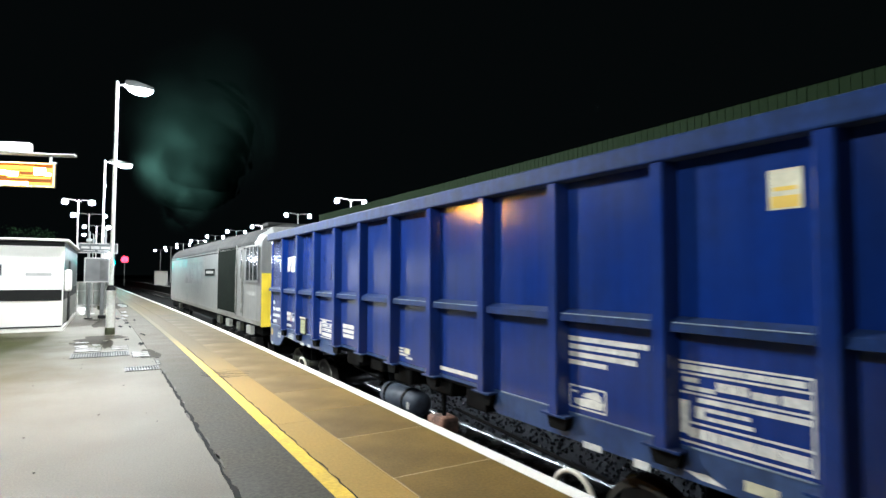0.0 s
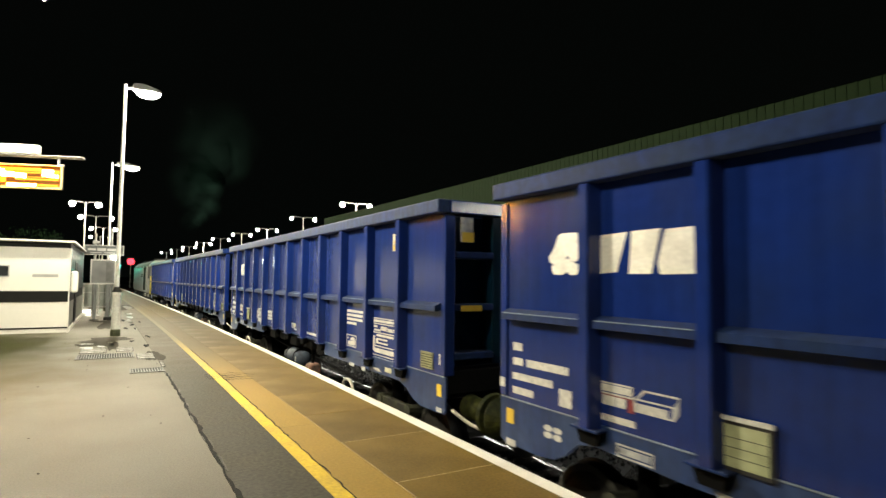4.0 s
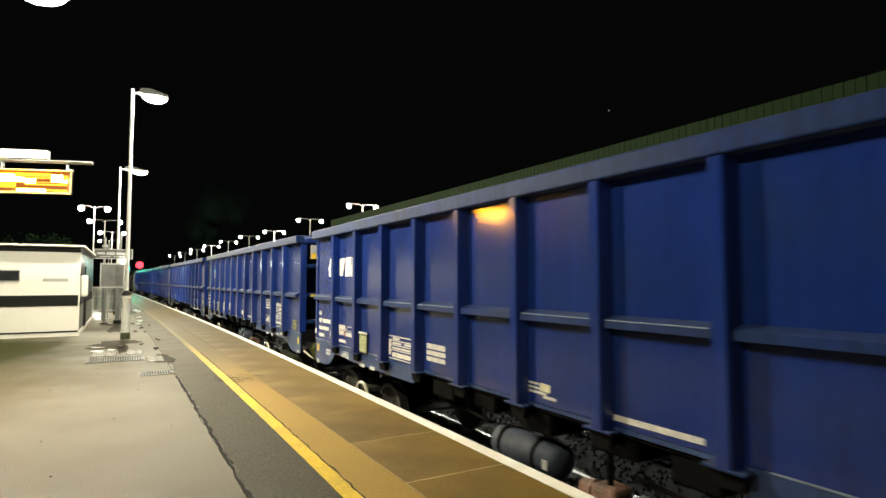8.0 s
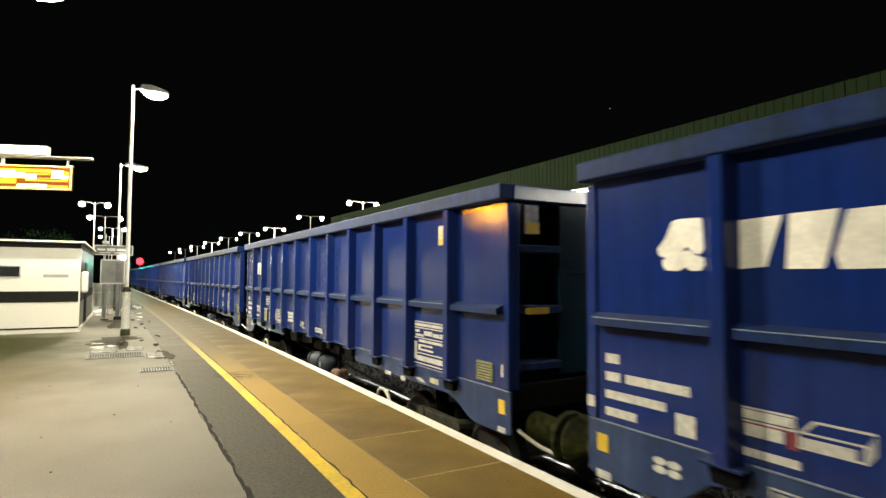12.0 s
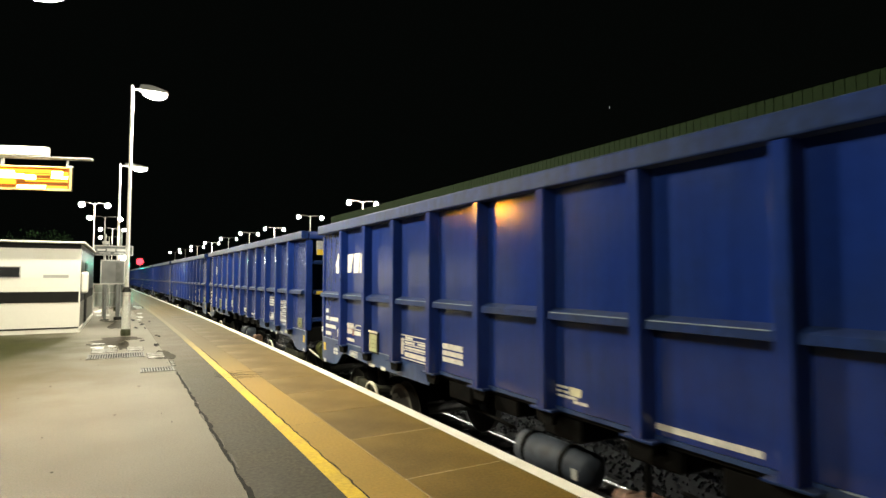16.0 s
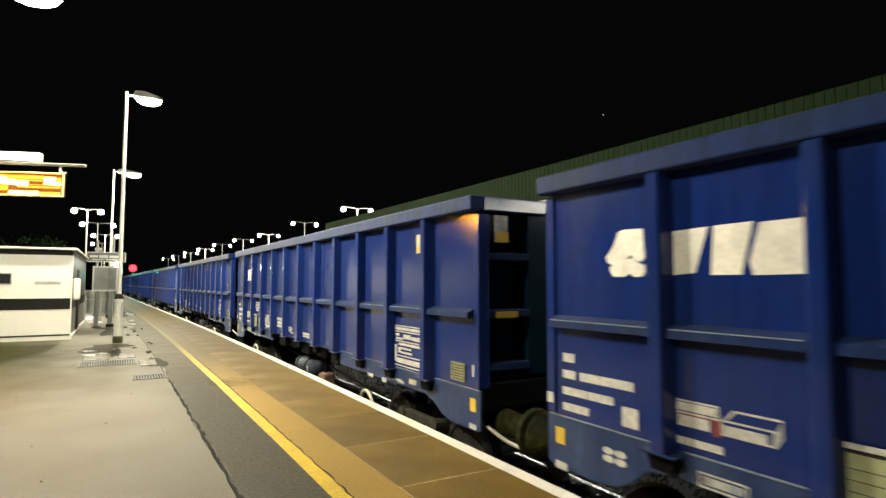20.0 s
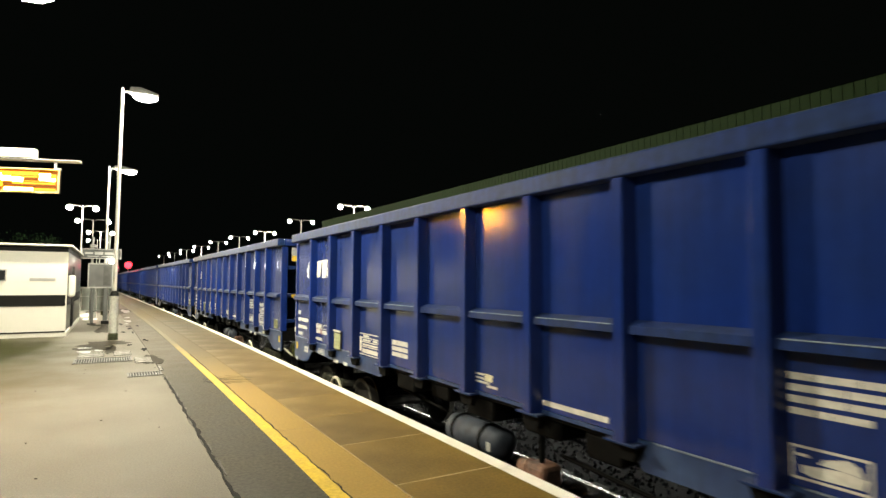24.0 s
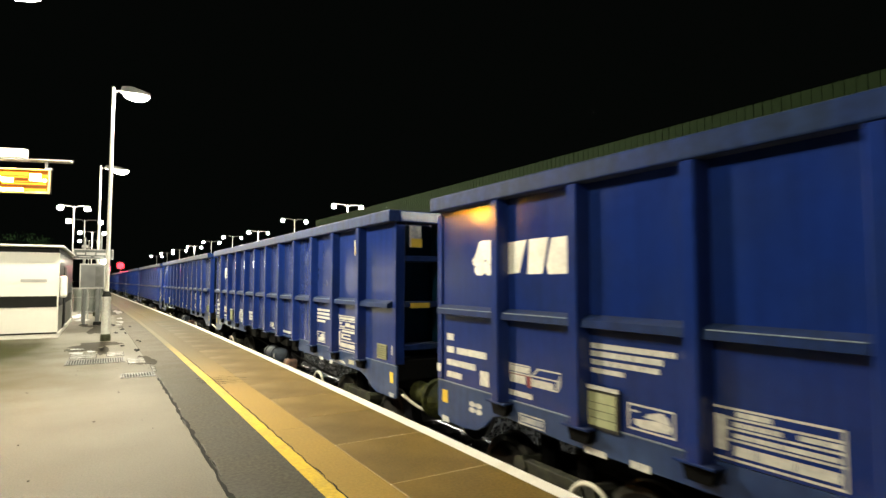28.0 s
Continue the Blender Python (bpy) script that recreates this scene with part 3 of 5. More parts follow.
for x, y, reach in ((-2.1, 49.2, 0.83), (-1.73, 60.2, 1.2), (-1.38, 74.3, 1.16), (-2.0, 90.0, 1.1)):
    lamp_post("twin-armed platform lamp post, lit", x, y, [reach, -reach], base=False, bowl=(0.21, 0.20, 0.21), watts=LAMP_WATTS * 0.40 if y in (49.2, 74.3) else 0)
for i, (x, y) in enumerate(((14.9, 38.4), (14.4, 50.0), (14.45, 64.2), (13.4, 73.2), (12.6, 84.2), (12.0, 97.0), (11.2, 110.0), (10.4, 124.0), (9.6, 139.0))):
    lamp_post("twin-armed lamp post on the island platform, lit", x, y, [1.05, -1.05], base=False, bowl=(0.17, 0.17, 0.19), watts=LAMP_WATTS * 0.6 if i in (0, 2, 5) else 0, group="island platform lamps")

# ---------------------------------------------------------------- waiting cabin
M_SIDE_GLASS = material("green_tinted_glass", (0.004, 0.011, 0.007), 0.35, spec=0.04, grain=0.2)
# Side wall panels, about a third the tone of the cream front
M_SIDE_WALL = material("darker_cabin_panel", (0.2069, 0.2034, 0.1724), 0.65, grain=0.08, scale=12, bump=0.05, second=(0.1655, 0.1621, 0.1379), patch=0.8)
cabin = thing("cabin", "cream panelled platform cabin with a dark band and flat roof", "cabin", pose(-1.17, 20.0, 0))
part("wall_front", bevelled(boxes((-6.0, 0, 0.12, 0, 0.1, 2.47)), 0.008), M_CREAM, cabin, "cream front panels")
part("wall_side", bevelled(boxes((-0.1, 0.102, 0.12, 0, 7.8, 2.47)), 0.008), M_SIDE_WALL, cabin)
part("wall_back", boxes((-6.0, 7.8, 0.12, 0, 7.9, 2.47)), M_CREAM, cabin)
part("wall_end", boxes((-6.1, 0, 0.12, -6.002, 7.9, 2.47)), M_CREAM, cabin)
part("plinth", boxes((-6.05, -0.02, 0, 0.03, 7.85, 0.118)), M_CREAM, cabin, "pale plinth")
part("dark_band", boxes((-6.0, -0.012, 0.89, 0.012, -0.002, 1.21)), M_DARK_BAND, cabin, "dark horizontal band")
part("dark_band", boxes((0.002, 0.0, 0.90, 0.012, 7.8, 1.20)), M_DARK_BAND, cabin, "dark horizontal band")
part("roof", bevelled(boxes((-6.2, -0.20, 2.625, 0.12, 8.0, 2.685)), 0.015), M_CREAM, cabin, "flat roof with a pale fascia")
# Near-black strip paints the shade under the roof edge
part("eaves", boxes((-6.1, 0.0, 2.472, 0.0, 7.9, 2.614)), M_DARK_BAND, cabin, "near-black strip as the shade under the roof")

window = part("window", boxes((-1.95, -0.02, 1.61, -1.43, -0.001, 1.945)), M_GALV, cabin, "small high window")
part("pane", boxes((-1.92, -0.026, 1.64, -1.46, -0.0205, 1.915)), M_GLASS_DARK, window, "dark glass pane")
part("name_plate", boxes((-0.90, -0.008, 1.61, -0.28, -0.001, 1.70)), M_SIGN_LIGHT, cabin, "faded grey notice strip")
part("corner_trim", boxes((-0.02, -0.016, 0.12, 0.016, -0.013, 2.47)), M_CREAM, cabin)
part("wall_lamp", bevelled(boxes((0.014, 0.10, 1.15, 0.20, 0.55, 1.80)), 0.07, 3), M_CREAM, cabin, "rounded white wall unit")
part("side_door", boxes((0.013, 2.2, 0.12, 0.03, 3.2, 2.1)), M_DARK_BAND, cabin, "dark side door")
part("side_window", boxes((0.002, 0.12, 1.215, 0.012, 7.7, 2.46)), M_SIDE_GLASS, cabin, "dark side window")
part("base_trim", boxes((-6.0, -0.03, 0.119, 0.0, -0.002, 0.16)), M_DARK_BAND, cabin, "dark skirting trim")

# ---------------------------------------------------------------- departure board
board = thing("departure_board", "hanging departure board with glowing amber lines", "information board", pose(-2.129, 12.13, 0, 0, 0, -18.7))
part("casing", bevelled(boxes((0.0, 0.012, 3.14, 1.345, 0.06, 3.56)), 0.008), M_BOARD, board, "black casing")
for x0, z0, x1, z1 in ((0.0, 3.535, 1.345, 3.562), (0.0, 3.138, 1.345, 3.175), (1.32, 3.176, 1.347, 3.534)):
    part("frame_bar", bevelled(boxes((x0, -0.03, z0, x1, 0.01, z1)), 0.004, 1), M_BOARD_FRAME, board, "pale frame bar")
for x0, z0, x1, z1 in ((0.08, 3.345, 0.60, 3.42), (0.62, 3.325, 0.78, 3.40), (1.03, 3.355, 1.20, 3.475), (1.18, 3.345, 1.28, 3.39), (0.50, 3.18, 0.94, 3.225), (0.10, 3.43, 0.45, 3.47)):
    part("text_bar", boxes((x0, -0.001, z0, x1, 0.0035, z1)), M_AMBER, board, "glowing amber text line")
for x0, z0, x1, z1 in ((0.06, 3.44, 1.02, 3.505), (0.62, 3.405, 1.0, 3.43), (0.62, 3.29, 1.28, 3.32), (0.06, 3.235, 0.48, 3.325), (0.80, 3.335, 1.02, 3.35), (0.96, 3.19, 1.28, 3.225), (1.21, 3.40, 1.29, 3.47)):
    part("text_bar", boxes((x0, 0.004, z0, x1, 0.0060, z1)), M_AMBER_DIM, board, "dim amber text line")
# Glow of this sheet stands in for the halo round the text
part("screen", boxes((0.03, 0.0065, 3.178, 1.315, 0.0112, 3.532)), M_SCREEN, board, "dark screen with the text's amber halo as a glow")
part("bracket_arm", bevelled(boxes((0.0, 0.05, 3.70, 1.63, 0.14, 3.745)), 0.006, 1), M_CREAM, board, "pale bracket arm")
part("bracket_rail", bevelled(boxes((0.35, 0.0, 3.715, 1.63, 0.045, 3.735)), 0.004, 1), M_GALV, board)
part("hanger", boxes((1.22, 0.07, 3.60, 1.25, 0.12, 3.699)), M_GALV, board)
part("hanger", boxes((1.22, 0.07, 3.563, 1.32, 0.12, 3.599)), M_GALV, board)
part("hanger", boxes((0.2, 0.07, 3.563, 0.24, 0.12, 3.699)), M_GALV, board)
part("top_box", bevelled(boxes((-0.10, -0.02, 3.748, 0.955, 0.10, 3.90)), 0.008), M_CREAM, board, "white equipment box")
part("post", tube([(-0.45, 0.35, 0), (-0.45, 0.35, 4.1)], 0.06, 12), M_POST, board, "pale steel post")
part("mounting_arm", bevelled(boxes((-0.47, 0.06, 3.40, -0.005, 0.36, 3.52)), 0.006, 1), M_GALV, board)
part("mounting_arm", bevelled(boxes((-0.47, 0.06, 3.69, -0.005, 0.36, 3.699)), 0.006, 1), M_GALV, board)

# ---------------------------------------------------------------- island canopy
canopy = thing("canopy", "olive ribbed station canopy with a white soffit", "canopy")
part("fascia", ribbon(7.32, 7.40, 4.05, 5.0, -30, 30.6, 2.0), M_CANOPY, canopy, "olive fascia")
rib_mesh = mesh_of("fascia_rib", bevelled(boxes((-0.005, -0.0845, 4.06, 0.0, 0.0845, 5.004)), 0.008, 1), M_CANOPY)
for k in range(170):
    y = 1.2 + k * 0.17
    part("fascia_rib", rib_mesh, None, canopy, at=pose(EDGE - bend(y) + 7.3195, y, 0))
part("roof", ribbon(7.41, 15.5, 4.9, 5.0, -30, 30.6), M_CANOPY, canopy)
part("soffit", ribbon(7.41, 15.5, 4.06, 4.14, -30, 30.6), M_SOFFIT, canopy)
for k in range(16):
    y = -26 + k * 3.55
    x = EDGE - bend(y)
    part("strip_light", bevelled(boxes((x + 7.66, y, 3.98, x + 7.92, y + 3.0, 4.055)), 0.02, 1), M_STRIP, canopy, "lit fluorescent strip light")
    part("strip_light", bevelled(boxes((x + 9.34, y, 3.98, x + 9.60, y + 3.0, 4.055)), 0.02, 1), M_STRIP, canopy, "lit fluorescent strip light")
for k in range(6):
    y = -6 + k * 7.0
    part("column", tube([(EDGE + 11.0 - bend(y), y, 0), (EDGE + 11.0 - bend(y), y, 4.05)], 0.09, 10), M_GALV, canopy)
part("back_wall", ribbon(11.6, 11.8, 0.0, 4.05, -30, 28), M_CONCRETE, canopy, "dark station wall")

hut = thing("shelter", "small white waiting shelter on the island platform", "shelter", pose(7.0, 99.0, 0))
part("wall_back", bevelled(boxes((-0.9, 1.0, 0.0, 0.9, 1.06, 2.2)), 0.01, 1), M_CREAM, hut, "white back wall")
for s0 in (-0.9, 0.84):
    part("wall_side", bevelled(boxes((s0, 0.0, 0.0, s0 + 0.06, 0.998, 2.2)), 0.01, 1), M_CREAM, hut)
part("roof", bevelled(boxes((-1.0, -0.1, 2.202, 1.0, 1.1, 2.28)), 0.02, 1), M_DARK_BAND, hut, "dark flat roof")

# ---------------------------------------------------------------- signal
signal = thing("signal", "tall railway signal showing a red light", "railway signal", pose(2.95, 150, 0))
part("mast", tube([(0, 0, RAIL - 0.4), (0, 0, 5.2)], 0.09, 10), M_GALV, signal)
part("backplate", bevelled(boxes((-0.85, 0, 4.2, 0.85, 0.08, 6.0)), 0.03), M_BLACK, signal)
# Lens drawn far oversize to carry the signal's red glare
part("lens", tube([(0, -0.06, 5.1), (0, -0.001, 5.1)], 0.75, 24), M_RED_GLOW, signal, "glowing red lens")

M_GREEN_LENS = material("green_signal_lens", (0.05, 0.7, 0.5), 0.3, glow=(0.01, 1.0, 0.72), power=2600.0)
M_RED_LENS = material("red_searchlight_lens", (0.7, 0.05, 0.05), 0.3, glow=(1.0, 0.015, 0.06), power=2600.0)
# Hidden signal; drum and long hood are added to switch and confine its light
searchlight = thing("signal", "searchlight signal whose lamp drum turns from green to red", "railway signal", pose(0.20, 73.0, 0, 0, 0, 24))
part("mast", tube([(0, 0.12, 0.0), (0, 0.12, 2.58)], 0.06, 10), M_GALV, searchlight)
part("hood", boxes((-0.24, 0.22, 2.6, 0.24, 0.25, 3.2), (-0.24, -0.24, 2.6, -0.21, 0.219, 3.2), (0.21, -0.24, 2.6, 0.24, 0.219, 3.2), (-0.209, -0.30, 3.17, 0.209, 0.219, 3.2), (-0.209, -0.70, 2.665, 0.209, 0.219, 2.69)), M_BLACK, searchlight, "black open-fronted hood")
drum = part("lamp_drum", tube([(0, 0, -0.20), (0, 0, 0.20)], 0.13, 16), M_BLACK, searchlight, "turning lamp drum", at=pose(0, 0, 2.9))
part("lens", tube([(0, -0.17, 0), (0, -0.131, 0)], 0.11, 16), M_GREEN_LENS, drum, "glowing green lens")
part("lens", tube([(0, 0.17, 0), (0, 0.131, 0)], 0.11, 16), M_RED_LENS, drum, "glowing red lens")

STAR = Vector((math.sin(radians(45.93)) * 0.960, math.cos(radians(45.93)) * 0.960, 0.280))
bm = bmesh.new()
bmesh.ops.create_icosphere(bm, subdivisions=2, radius=0.62)
single("backdrop_star", bm, material("star_glow", (1, 1, 1), 0.5, glow=(1.0, 0.95, 0.85), power=3.0), "single faint star in the black night sky", "star", Matrix.Translation(Vector(EYE) + STAR * 1400), kind="structure")

# ---------------------------------------------------------------- signs and shelter beyond the cabin
M_POSTER = material("dark_poster", (0.07586, 0.07586, 0.07241), 0.6, grain=0.15, scale=10)
sign = thing("information_sign", "wide grey hanging station sign on steel posts", "sign", pose(-0.43, 27.0, 0))
part("panel", bevelled(boxes((-0.68, -0.03, 2.54, 0.68, 0.03, 2.90)), 0.01, 1), material("dark_sign_face", (0.055, 0.06, 0.06), 0.5, grain=0.15), sign)
for x0, z0, x1, z1 in ((-0.70, 2.895, 0.70, 2.925), (-0.70, 2.515, 0.70, 2.545), (0.665, 2.546, 0.70, 2.894), (-0.70, 2.546, -0.665, 2.894)):
    part("frame_bar", boxes((x0, -0.045, z0, x1, -0.031, z1)), M_SIGN_LIGHT, sign, "pale frame bar")
for x0, z0, x1, z1 in ((-0.58, 2.70, -0.30, 2.78), (-0.25, 2.68, 0.05, 2.80), (0.10, 2.69, 0.52, 2.79), (-0.50, 2.60, -0.1, 2.63), (0.0, 2.60, 0.4, 2.63)):
    part("text_bar", boxes((x0, -0.036, z0, x1, -0.031, z1)), M_SIGN_LIGHT, sign, "faded text line")
part("post", tube([(-0.32, 0.06, 0), (-0.32, 0.06, 3.4)], 0.045, 8), M_GALV, sign)
part("post", tube([(0.24, 0.06, 0), (0.24, 0.06, 3.6)], 0.05, 8), M_GALV, sign)
part("camera_box", bevelled(boxes((-0.42, -0.1, 2.96, -0.2, 0.15, 3.1)), 0.02, 1), M_SIGN_LIGHT, sign, "pale camera housing")
bulk = part("bulkhead_lamp", bevelled(boxes((0.30, -0.16, 2.30, 0.52, -0.05, 2.50)), 0.03), M_LAMP_GLOW, sign, "lit bulkhead lamp")
poster = thing("poster_board", "grey framed poster board on two legs", "notice board", pose(-0.42, 25.0, 0))
part("panel", bevelled(boxes((-0.37, -0.03, 1.38, 0.39, 0.03, 2.27)), 0.01, 1), M_SIGN, poster)
for x0, z0, x1, z1 in ((-0.40, 2.24, 0.42, 2.29), (-0.40, 1.36, 0.42, 1.40), (-0.40, 1.405, -0.36, 2.235), (0.38, 1.405, 0.42, 2.235)):
    part("frame_bar", boxes((x0, -0.045, z0, x1, -0.031, z1)), M_SIGN_LIGHT, poster, "pale frame bar")
part("poster", boxes((0.10, -0.036, 1.45, 0.34, -0.032, 2.18)), M_POSTER, poster, "faded dark poster")
part("leg", bevelled(boxes((-0.27, -0.04, 0.0, -0.17, 0.04, 1.355)), 0.01, 1), M_SIGN, poster)
part("leg", bevelled(boxes((0.13, -0.06, 0.0, 0.27, 0.06, 1.355)), 0.01, 1), M_SIGN, poster)
part("foot", boxes((-0.36, -0.12, 0.0, -0.08, 0.12, 0.03)), M_DARK_BAND, poster)
part("foot", boxes((0.08, -0.16, 0.0, 0.34, 0.16, 0.12)), M_DARK_BAND, poster)
shelter = thing("glass_screen", "low glazed windbreak with pale frames", "windbreak", pose(-0.62, 29.2, 0))
M_CLEAR = material("grimy_glass", (0.22, 0.24, 0.22), 0.5, spec=0.4, grain=0.1)
for k in range(2):
    x0 = -0.56 + k * 0.58
    part("pane", boxes((x0 + 0.03, -0.01, 0.35, x0 + 0.53, 0.01, 1.28)), M_CLEAR, shelter, "grey glass pane")
for x0, z0, x1, z1 in ((-0.6, 1.285, 0.62, 1.34), (-0.6, 0.92, 0.62, 0.95), (-0.6, 0.30, 0.62, 0.345)):
    part("rail", boxes((x0, -0.05, z0, x1, -0.02, z1)), M_SIGN_LIGHT, shelter, "pale rail")
for x in (-0.6, 0.0, 0.6):
    part("post", boxes((x - 0.025, -0.018, 0.0, x + 0.025, 0.05, 1.34)), M_GALV, shelter)


def leafy_bush(x, y, wide, deep, high, seed, label):
    """A trunk with limbs and a crown of loose leaves."""
    rnd = random.Random(seed)
    t = thing("tree", label, "tree", pose(x, y, 0), "trees behind the cabin")
    trunk = tube([(0, 0, -0.1), (0.1, 0.05, high * 0.3), (0.0, 0.1, high * 0.62)], [0.16, 0.12, 0.06], 9)
    limbs = []
    for k in range(9):
        a = rnd.uniform(0, 6.28)
        tip = Vector((math.cos(a) * wide * 0.4, math.sin(a) * deep * 0.4, high * rnd.uniform(0.55, 0.95)))
        base = Vector((0.05, 0.05, high * rnd.uniform(0.25, 0.55)))
        add_tube(trunk, [base, (base + tip) / 2 + Vector((0, 0, 0.15)), tip], [0.05, 0.035, 0.012], 6)
        limbs.append(tip)
    part("trunk", trunk, M_BARK, t, "dark trunk and limbs")
    verts, faces = [], []
    clumps = limbs + [Vector((rnd.uniform(-0.45, 0.45) * wide, rnd.uniform(-0.45, 0.45) * deep, high * rnd.uniform(0.35, 0.95))) for k in range(26)]
    for c in clumps:
        size = rnd.uniform(0.3, 0.7)
        for k in range(70):
            p = c + Vector((rnd.gauss(0, size * 0.5), rnd.gauss(0, size * 0.5), rnd.gauss(0, size * 0.38)))
            u = Vector((rnd.gauss(0, 1), rnd.gauss(0, 1), rnd.gauss(0, 1))).normalized()
            w = u.orthogonal().normalized()
            n = len(verts)
            l = rnd.uniform(0.05, 0.10)
            verts += [p - u * l, p + w * l * 0.45, p + u * l, p - w * l * 0.45]
            faces.append((n, n + 1, n + 2, n + 3))
    me = bpy.data.meshes.new("crown")
    me.from_pydata(verts, [], faces)
    me.materials.append(M_LEAF)
    part("crown", me, None, t, "loose dark green leaves")
    return t


leafy_bush(-4.6, 41.0, 3.6, 3.0, 4.4, 4, "dark leafy tree beside the platform")
leafy_bush(-8.2, 42.0, 3.8, 3.0, 4.2, 9, "dark leafy tree beside the platform")

# ---------------------------------------------------------------- box wagon
PITCH, LENGTH = 14.286, 13.167
FIRST_POST, POST_STEP, POST_HALF = 1.2645, 1.0787, 0.073
UP = 0.915           # rail level below the platform


PANEL, FACE = 1.225, 1.345    # half widths over the side sheets and over the stanchions
HALF = LENGTH / 2


def shape(points, d0, d1):
    """A flat mark on the near side: outline of (distance from the front, height over the platform)."""
    return prism([(HALF - u, UP + z) for u, z in points], 0, -PANEL - d1, -PANEL - d0)


def mark(u0, z0, u1, z1, d0=0.001, d1=0.004):
    if z1 < 0.505:
        d0, d1 = d0 + 0.007, d1 + 0.007
    return shape([(u0, z0), (u1, z0), (u1, z1), (u0, z1)], d0, d1)


def words(u0, z0, u1, z1, d0=0.001, d1=0.004):
    """A line of writing as a few bars, split like words."""
    rnd = random.Random(int(u0 * 977 + z0 * 1311 + u1 * 31))
    pieces, u = [], u0
    if d0 > 0.0015:
        z0, z1 = z0 + 0.14 * (z1 - z0), z1 - 0.14 * (z1 - z0)
    while u1 - u > 0.035:
        w = min(rnd.choice((0.07, 0.14, 0.22, 0.30)), u1 - u)
        if u1 - u - w < 0.04:
            w = u1 - u
        pieces.append(mark(u, z0, u + w, z1, d0, d1))
        u += w + 0.007
    return merged(*pieces)


def merged(*list_of):
    """Several pieces of one mark in one mesh."""
    out = bmesh.new()
    for bm in list_of:
        me = bpy.data.meshes.new("tmp")
        bm.to_mesh(me)
        bm.free()
        out.from_mesh(me)
        bpy.data.meshes.remove(me)
    return out


def ring(u0, z0, u1, z1, w=0.014, d0=0.001, d1=0.004):
    """A stencilled frame in one piece."""
    bm = bmesh.new()
    loops = []
    for d in (d0, d1):
        for g in (0.0, w):
            loops.append([bm.verts.new((-PANEL - d, HALF - u, UP + z)) for u, z in ((u0 + g, z0 + g), (u1 - g, z0 + g), (u1 - g, z1 - g), (u0 + g, z1 - g))])
    a, b, c, d = loops
    for k in range(4):
        n = (k + 1) % 4
        for p, q in ((a, b), (c, d), (a, c), (b, d)):
            bm.faces.new((p[k], p[n], q[n], q[k]))
    return bm


def table(t, u0, z0, u1, z1, lines, bars, label):
    p = part("data_panel", ring(u0, z0, u1, z1), M_STENCIL, t, label)
    for z in lines:
        part("frame_line", mark(u0 + 0.015, z - 0.007, u1 - 0.015, z + 0.007), M_STENCIL, p)
    for r in bars:
        part("text_bar", words(*r, 0.002, 0.005), M_STENCIL, p)


